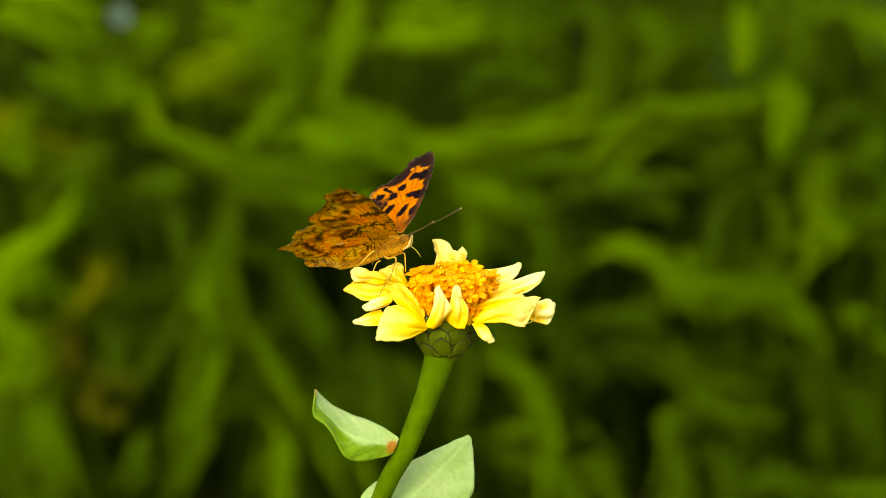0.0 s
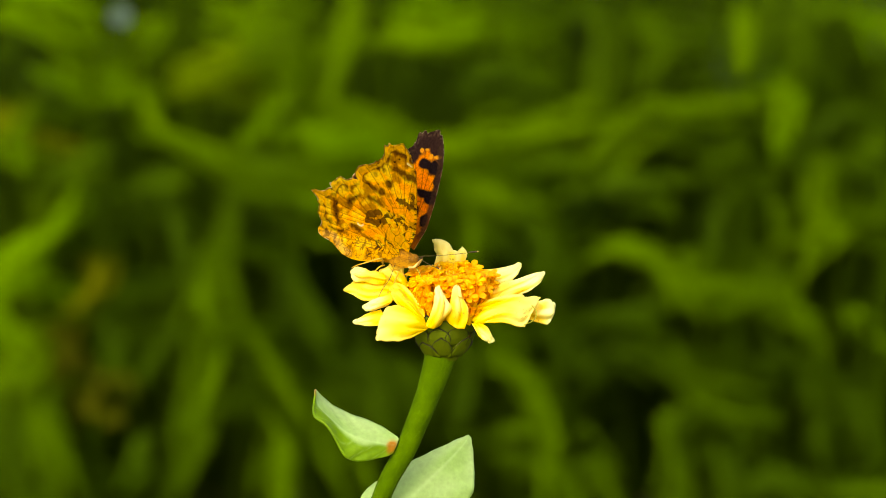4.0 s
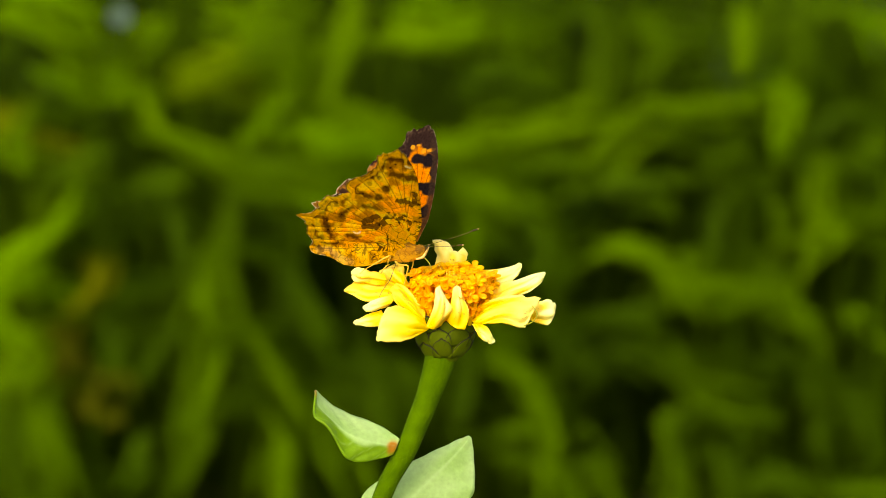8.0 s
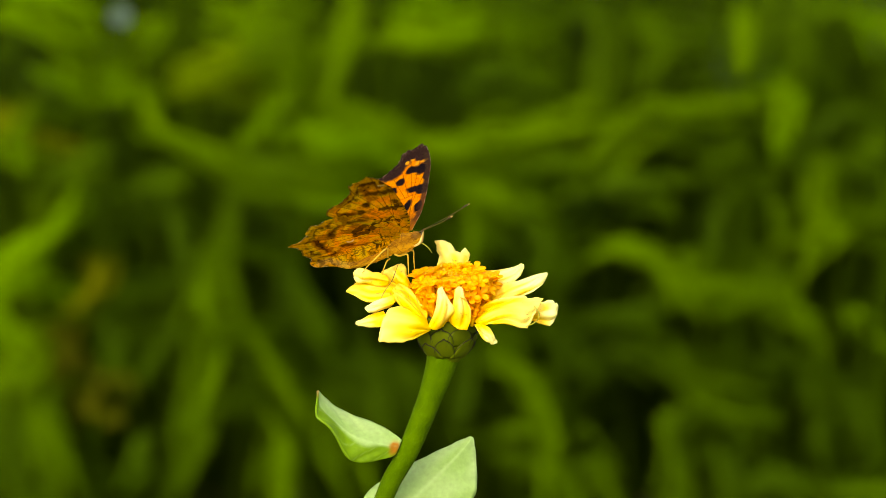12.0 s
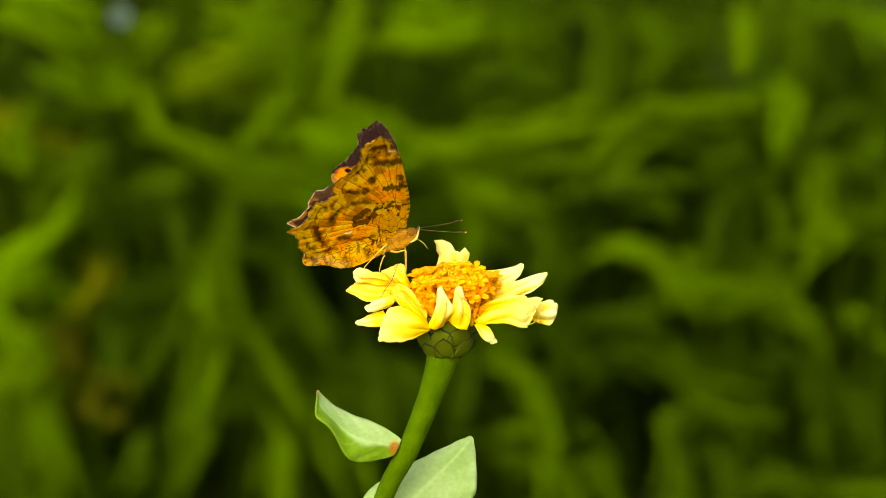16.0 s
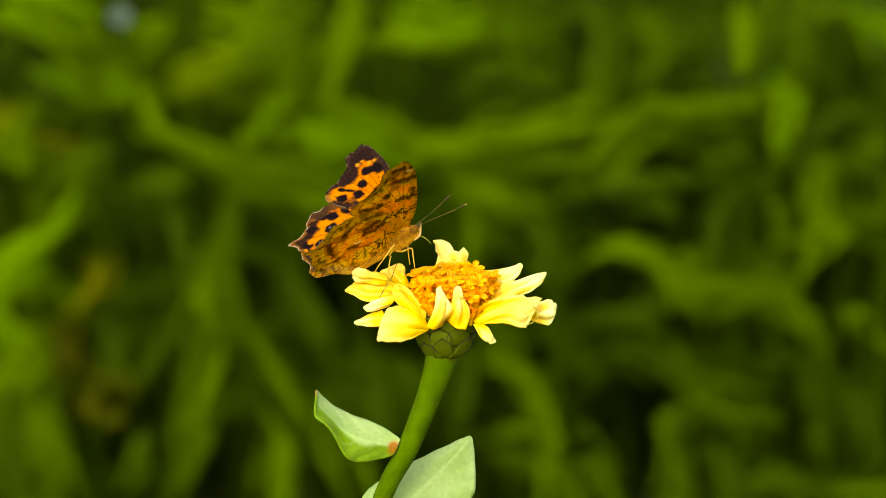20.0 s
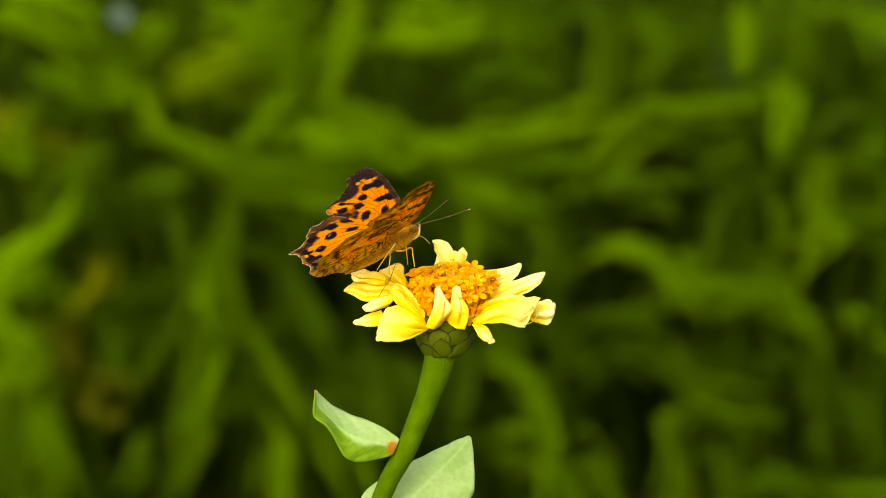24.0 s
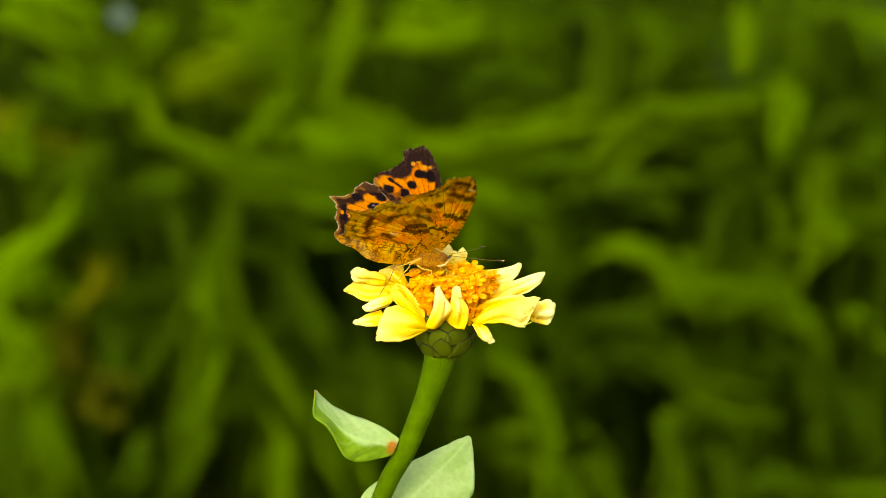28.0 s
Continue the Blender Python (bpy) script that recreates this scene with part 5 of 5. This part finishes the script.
def make_butterfly():
    b = tagged(new("butterfly"), "orange and black comma butterfly with ragged wings feeding on the zinnia", "butterfly")
    tan, dark, pale = (0.42, 0.18, 0.004), (0.20, 0.08, 0.003), (0.58, 0.30, 0.010)
    chest, belly = ((0.8, 0, -0.65), (3.7, 1.1, 2.1)), ((-6.4, 0, -1.7), (6.3, 0.95, 1.2))
    thorax = furry("thorax", *chest, b, (tan, dark, pale), 1)
    furry("abdomen", *belly, b, (tan, dark, pale), 2, (0.5, 0.8, 1.0, 1.05, 1.0))
    fur(thorax, *chest, 1300, 31)
    head = furry("head", (4.3, 0, -0.5), (1.25, 1.05, 1.3), b, ((0.30, 0.13, 0.006), (0.14, 0.055, 0.004), pale), 3)
    fur(head, (4.3, 0, -0.5), (1.25, 1.05, 1.3), 320, 32)
    feelers = {}
    for s in (-1, 1):
        eye = furry("eye", (4.4, s * 0.85, -0.3), (0.55, 0.36, 0.65), head, (dark, tan, dark), 4, None, 16, 14)
        eye.data.materials.clear()
        eye.data.materials.append(EYE_BROWN)
        limb("palp", [(3.5, s * 0.55, -2.1), (4.9, s * 0.55, -1.7), (5.7, s * 0.4, -0.7), (6.3, s * 0.3, 0.2)], [0.35, 0.6, 0.42, 0.12], head, CREAM, "cream palp with dark tip")
        limb("palp_tip", [(5.7, s * 0.36, -0.3), (6.1, s * 0.3, 0.3), (6.5, s * 0.26, 0.75)], [0.34, 0.3, 0.07], head, CHITIN_DARK)
        ant = limb("antenna", [(5.0, s * 0.5, 0.4), (7.6, s * 1.9, 0.7), (11.2, s * 4.4, 1.2), (14.5, s * 6.7, 1.8)], [0.12 - 0.04 * (k % 2) for k in range(26)], b, ANTENNA, "thin ringed olive-brown antenna")
        feelers[s] = ant
        limb("club", [(13.9, s * 6.28, 1.81), (14.7, s * 6.84, 1.93), (15.3, s * 7.2, 2.02)], [0.14, 0.36, 0.28], ant, CHITIN_DARK)
        limb("club_tip", [(15.2, s * 7.15, 2.01), (15.5, s * 7.34, 2.05)], [0.28, 0.18], ant, CREAM, "pale tip")
        for path, thick in (([(-2.6, s * 1.0, -2.6), (-1.2, s * 4.0, -0.4), (-4.6, s * 4.9, -1.9), (-6.6, s * 5.2, -2.9), (-7.6, s * 5.3, -3.6)], [0.40, 0.36, 0.26, 0.18, 0.14]),
                            ([(-0.9, s * 0.9, -2.4), (0.2, s * 1.8, -2.9), (2.0, s * 2.2, -3.1), (1.6, s * 2.3, -4.8), (0.9, s * 2.4, -7.0)], [0.46, 0.42, 0.36, 0.26, 0.16])):
            limb("leg", path, thick, b, CHITIN, "pale golden leg")
    limb("leg", [(-2.4, -0.6, -3.0), (-2.9, -1.6, -3.2), (-4.0, -2.2, -4.6), (-4.6, -2.4, -5.8)], [0.34, 0.3, 0.22, 0.14], b, CHITIN, "pale golden leg")
    limb("proboscis", [(4.7, 0, -1.6), (5.5, 0, -2.4), (6.1, 0, -3.3), (6.5, 0, -4.6)], [0.24, 0.22, 0.18, 0.10], b, THREAD)
    return b, feelers, {(s, f): wing(s, f, b) for s in (-1, 1) for f in (True, False)}


butterfly, antennae, wings = make_butterfly()


# ---- what moves ----
# seconds; heading, nose up and lean of the body, lift of the wings and sweep of the forewings in degrees; place across and up in millimetres
BUTTERFLY_ROWS = [
    (0.0, -24.67, 18.58, 4.25, 32.87, 0.75, -11.73, 1.09),
    (0.2, -23.66, 18.79, 3.59, 25.50, 4.60, -12.00, 0.89),
    (0.4, -23.30, 18.70, 3.40, 23.74, 4.82, -11.97, 0.74),
    (0.6, -22.68, 18.42, 3.26, 24.49, 4.50, -11.75, 0.89),
    (0.8, -23.85, 14.23, 3.56, 30.63, 4.50, -11.68, -0.05),
    (1.0, -25.13, 12.05, 4.22, 33.82, 0.02, -11.18, 0.38),
    (1.2, -24.26, 12.39, 4.31, 34.16, 3.51, -11.02, 0.18),
    (1.4, -23.50, 15.18, 3.75, 30.70, 4.37, -11.54, 0.32),
    (1.6, -23.90, 11.69, 4.66, 33.40, 2.81, -11.16, 0.39),
    (1.8, -25.58, 9.88, 5.26, 46.78, 1.45, -11.15, -0.15),
    (2.0, -24.97, 6.54, 6.79, 49.99, -2.24, -10.72, -0.45),
    (2.2, -22.30, 2.30, 4.03, 45.04, -2.50, -10.07, -0.03),
    (2.4, -20.65, 3.67, 3.19, 32.91, -1.22, -10.09, 0.28),
    (2.6, -21.57, -0.45, 3.66, 44.46, -4.22, -10.17, -0.39),
    (2.8, -24.03, -2.47, 1.35, 62.95, -4.15, -9.81, -0.47),
    (3.0, -22.08, -3.55, 2.24, 66.60, -6.29, -9.68, -0.91),
    (3.2, -25.16, -7.68, 0.75, 65.79, -6.36, -9.61, -0.92),
    (3.4, -31.19, -11.29, 5.24, 76.44, -2.52, -9.68, -1.30),
    (3.5, -32.09, -12.02, 6.24, 78.76, -1.80, -9.49, -1.31),
    (5.5, -19.49, 18.37, 6.43, 35.34, 1.35, -11.48, 1.14),
    (5.7, -15.82, 19.49, 4.10, 21.93, 4.42, -11.63, 0.80),
    (5.9, -19.57, 19.83, 4.74, 15.67, 1.14, -11.77, 0.64),
    (6.0, -19.43, 19.43, 5.06, 15.90, -1.11, -11.67, 1.08),
    (6.1, -20.80, 18.57, 4.92, 18.45, 0.38, -11.66, 0.84),
    (6.3, -19.63, 19.55, 4.61, 23.40, 1.56, -11.55, 0.87),
    (6.5, -17.61, 20.10, 4.09, 25.41, 2.40, -11.19, 0.93),
    (6.7, -17.33, 21.03, 3.95, 27.60, 3.38, -11.37, 0.97),
    (6.9, -19.39, 21.21, 5.60, 26.25, 1.54, -11.62, 1.34),
    (7.0, -19.32, 21.77, 6.17, 25.87, 0.22, -11.77, 1.49),
    (7.3, -19.64, 23.52, 6.42, 24.73, 1.52, -11.75, 1.39),
    (7.5, -19.82, 22.71, 6.17, 21.96, 1.90, -11.79, 1.23),
    (7.7, -19.91, 18.40, 6.68, 22.96, 3.03, -11.16, 1.05),
    (7.9, -15.08, 5.34, 6.47, 48.96, 3.96, -9.67, -0.19),
    (8.0, -13.35, 4.06, 5.57, 61.44, 0.49, -9.02, -0.07),
    (8.1, -12.82, 3.95, 5.02, 62.08, 1.28, -9.15, -0.09),
    (8.3, -20.36, 6.29, 4.11, 55.96, 1.36, -8.98, -0.20),
    (8.5, -21.47, 8.38, 3.91, 45.33, 0.89, -9.02, -0.38),
    (8.7, -24.01, 6.57, 3.54, 41.73, 0.54, -9.01, -1.14),
    (9.0, -18.25, 9.34, 5.16, 39.85, -0.95, -9.36, 0.22),
    (9.5, -20.48, 14.13, 6.45, 36.91, 1.15, -9.80, 0.57),
    (10.0, -17.89, 15.10, 4.48, 39.22, 0.17, -9.78, 0.93),
    (10.5, -21.96, 15.66, 4.19, 40.47, 0.93, -9.76, 0.42),
    (11.0, -16.99, 12.23, 4.43, 40.34, 0.70, -9.04, 0.67),
    (11.5, -18.91, 17.86, 4.43, 32.59, 1.47, -9.96, 1.42),
    (12.0, -15.42, 19.23, 3.57, 36.58, 1.53, -9.72, 1.59),
    (12.5, -21.13, 15.41, 4.83, 37.48, -0.01, -9.85, 0.60),
    (14.5, -9.85, -4.18, 5.66, 67.44, -5.18, -8.92, -1.67),
    (14.7, -9.21, -4.13, 5.20, 59.72, -3.39, -8.77, -0.82),
    (15.0, -9.17, -1.18, 5.05, 65.71, -4.58, -8.89, -1.10),
    (15.1, -7.00, 6.00, 2.00, 59.00, -2.96, -10.20, 0.85),
    (15.2, -4.00, 13.00, -2.50, 48.00, -1.42, -10.90, 1.20),
    (15.3, -1.50, 18.50, -4.50, 37.00, 1.01, -11.37, 1.43),
    (15.4, -2.00, 19.30, -2.00, 24.00, 0.80, -11.12, 1.71),
    (15.5, -2.33, 18.77, 0.79, 17.17, -0.59, -10.81, 1.01),
    (15.6, -1.90, 18.86, 2.03, 13.97, 0.78, -10.99, 1.72),
    (15.7, 0.76, 17.94, 3.29, 16.63, 1.71, -11.39, 1.98),
    (15.8, 4.63, 16.84, 4.10, 30.30, 1.82, -11.55, 1.90),
    (15.9, 5.55, 17.42, 2.33, 47.34, 0.19, -11.17, 2.28),
    (16.0, 2.83, 18.41, 0.93, 57.01, -0.76, -10.81, 2.26),
    (16.2, 6.99, 16.55, 0.97, 53.04, 0.99, -11.13, 1.53),
    (16.4, 10.54, 22.81, -1.13, 39.60, 1.30, -10.04, 1.38),
    (16.6, 11.38, 21.41, -0.82, 24.71, 0.68, -9.50, 1.64),
    (16.8, 12.14, 20.46, -0.97, 22.72, 0.43, -9.66, 1.62),
    (17.0, 12.67, 19.81, -1.54, 37.98, -0.06, -9.63, 1.64),
    (17.2, 15.21, 13.80, -0.55, 59.83, -3.32, -9.34, 0.77),
    (17.4, 14.80, 11.65, 0.29, 59.28, -1.68, -9.16, 1.15),
    (17.6, 14.96, 24.88, -1.81, 44.49, -0.28, -10.21, 1.76),
    (17.8, 13.82, 25.19, -1.12, 27.77, 0.61, -10.00, 1.73),
    (18.0, 12.38, 16.53, 0.80, 33.34, -0.04, -9.41, 1.64),
    (18.2, 12.98, 17.82, 1.00, 42.03, 0.16, -9.47, 1.04),
    (18.4, 14.15, 22.36, -0.32, 42.15, 0.39, -9.96, 1.54),
    (18.6, 14.77, 24.52, -0.86, 35.14, -0.33, -10.21, 1.62),
    (19.0, 14.23, 24.97, 0.11, 36.31, -0.88, -10.12, 2.14),
    (19.4, 12.17, 20.61, 1.51, 32.17, 0.64, -9.25, 2.18),
    (19.7, 13.49, 15.51, 3.11, 44.90, 0.83, -9.15, 0.76),
    (20.0, 13.51, 24.79, -1.00, 39.82, -0.22, -10.10, 2.22),
    (20.3, 14.43, 25.25, -0.96, 40.21, 0.85, -10.04, 2.19),
    (20.6, 12.03, 17.56, 0.46, 46.40, 1.60, -9.07, 2.05),
    (21.0, 12.69, 24.64, -1.44, 39.44, 0.31, -9.84, 2.32),
    (21.3, 13.82, 24.50, 0.40, 42.01, 1.03, -9.61, 1.86),
    (21.5, 13.77, 25.21, 0.07, 39.52, 0.71, -9.34, 1.74),
    (23.5, 19.47, 22.24, -2.83, 14.88, 1.13, -10.07, 1.91),
    (23.7, 17.82, 21.35, -2.98, 19.95, 1.28, -9.72, 1.82),
    (23.9, 18.86, 22.71, -2.44, 25.09, 0.95, -9.89, 1.79),
    (24.0, 18.91, 24.01, -3.07, 25.73, 1.17, -10.23, 2.30),
    (24.2, 19.30, 23.04, -2.29, 26.78, 0.63, -9.83, 1.87),
    (24.6, 18.39, 24.49, -2.38, 25.42, 1.07, -9.91, 2.29),
    (25.0, 18.64, 24.41, -2.62, 26.21, 1.08, -10.34, 2.33),
    (25.3, 13.65, 24.15, 1.50, 17.86, 0.48, -9.47, 2.04),
    (25.6, 13.76, 6.47, 2.92, 38.70, -0.13, -6.09, 0.28),
    (25.9, 14.97, 5.57, 2.07, 50.77, 0.46, -6.24, 0.65),
    (26.0, 12.33, 7.07, 1.01, 44.60, 1.61, -6.34, 1.48),
    (26.2, 11.35, 10.97, 3.30, 31.30, 0.06, -6.20, 0.12),
    (26.5, 11.53, 6.77, 3.75, 38.47, -0.99, -6.04, 0.58),
    (26.8, 11.33, 3.85, 5.63, 55.72, -0.40, -5.95, 0.07),
    (27.0, 10.95, 1.53, 8.66, 55.48, -3.00, -5.10, 0.00),
    (27.1, 12.37, -0.71, 9.13, 51.54, -4.62, -4.34, 0.14),
    (27.4, 14.44, -7.44, 6.81, 65.17, -5.08, -4.04, -0.39),
    (27.7, 17.49, -10.94, 4.39, 64.42, -6.63, -4.04, -0.94),
    (28.0, 15.68, -9.81, 3.89, 46.75, -8.22, -4.30, -0.95),
]


def body_pose(row):
    t, yaw, nose, lean, lift, sweep, u, v = row
    turn = Matrix.Rotation(radians(yaw), 4, "Z") @ Matrix.Rotation(radians(-nose), 4, "Y") @ Matrix.Rotation(radians(lean), 4, "X")
    return Matrix.Translation(view_point(u, v, 0)) @ turn


def wing_pose(row, side, fore):
    lift, sweep = row[4], row[5] if fore else 0.0
    return Matrix.Translation((0, side * 0.00099, 0.001)) @ Matrix.Rotation(radians(side * lift), 4, "X") @ Matrix.Rotation(radians(-side * sweep), 4, "Z")


def motions():
    rows = BUTTERFLY_ROWS
    if rows[-1][0] < 28.0:
        rows = rows + [(28.0, *rows[-1][1:])]
    walk(butterfly, [(r[0], body_pose(r)) for r in rows])
    for (side, fore), ob in wings.items():
        walk(ob, [(r[0], wing_pose(r, side, fore)) for r in rows])
    # the antennae dip once and sink towards the end
    for side, droops in ((-1, [(0, 0), (15.7, 0), (16.0, 26), (16.3, 14), (16.6, 8), (17.0, 2), (17.8, 0), (20, 5), (22, 9), (24, 13.5), (25.3, 13), (26, 5), (27.2, 2), (28, 0)]), (1, [(0, 0), (15.7, 0), (16.0, 24), (16.3, 1), (17.8, 0), (20, 3.5), (22, 6), (24, 8.5), (25.3, 8), (26, 2), (27.2, 0), (28, 0)])):
        base = Vector((0.005, side * 0.0005, 0.0004))
        walk(antennae[side], [(t, Matrix.Translation(base) @ Matrix.Rotation(radians(d), 4, "Y") @ Matrix.Translation(-base)) for t, d in droops])
    sway = [(0, 0, 0), (6, 0, 0), (7.5, 0.06, -0.1), (9, 0.2, -0.16), (11, 0.5, -0.26), (12.5, 0.55, -0.26), (15, 0.55, -0.24), (17, 0.4, -0.16), (19.5, 0.3, -0.16), (21.5, 0.14, -0.14), (24, 0.04, -0.12), (28, 0.02, -0.1)]
    walk(zinnia, [(t, Matrix.Translation(Vector(ZB) + Vector((u / 1000, 0, v / 1000)))) for t, u, v in sway])


motions()
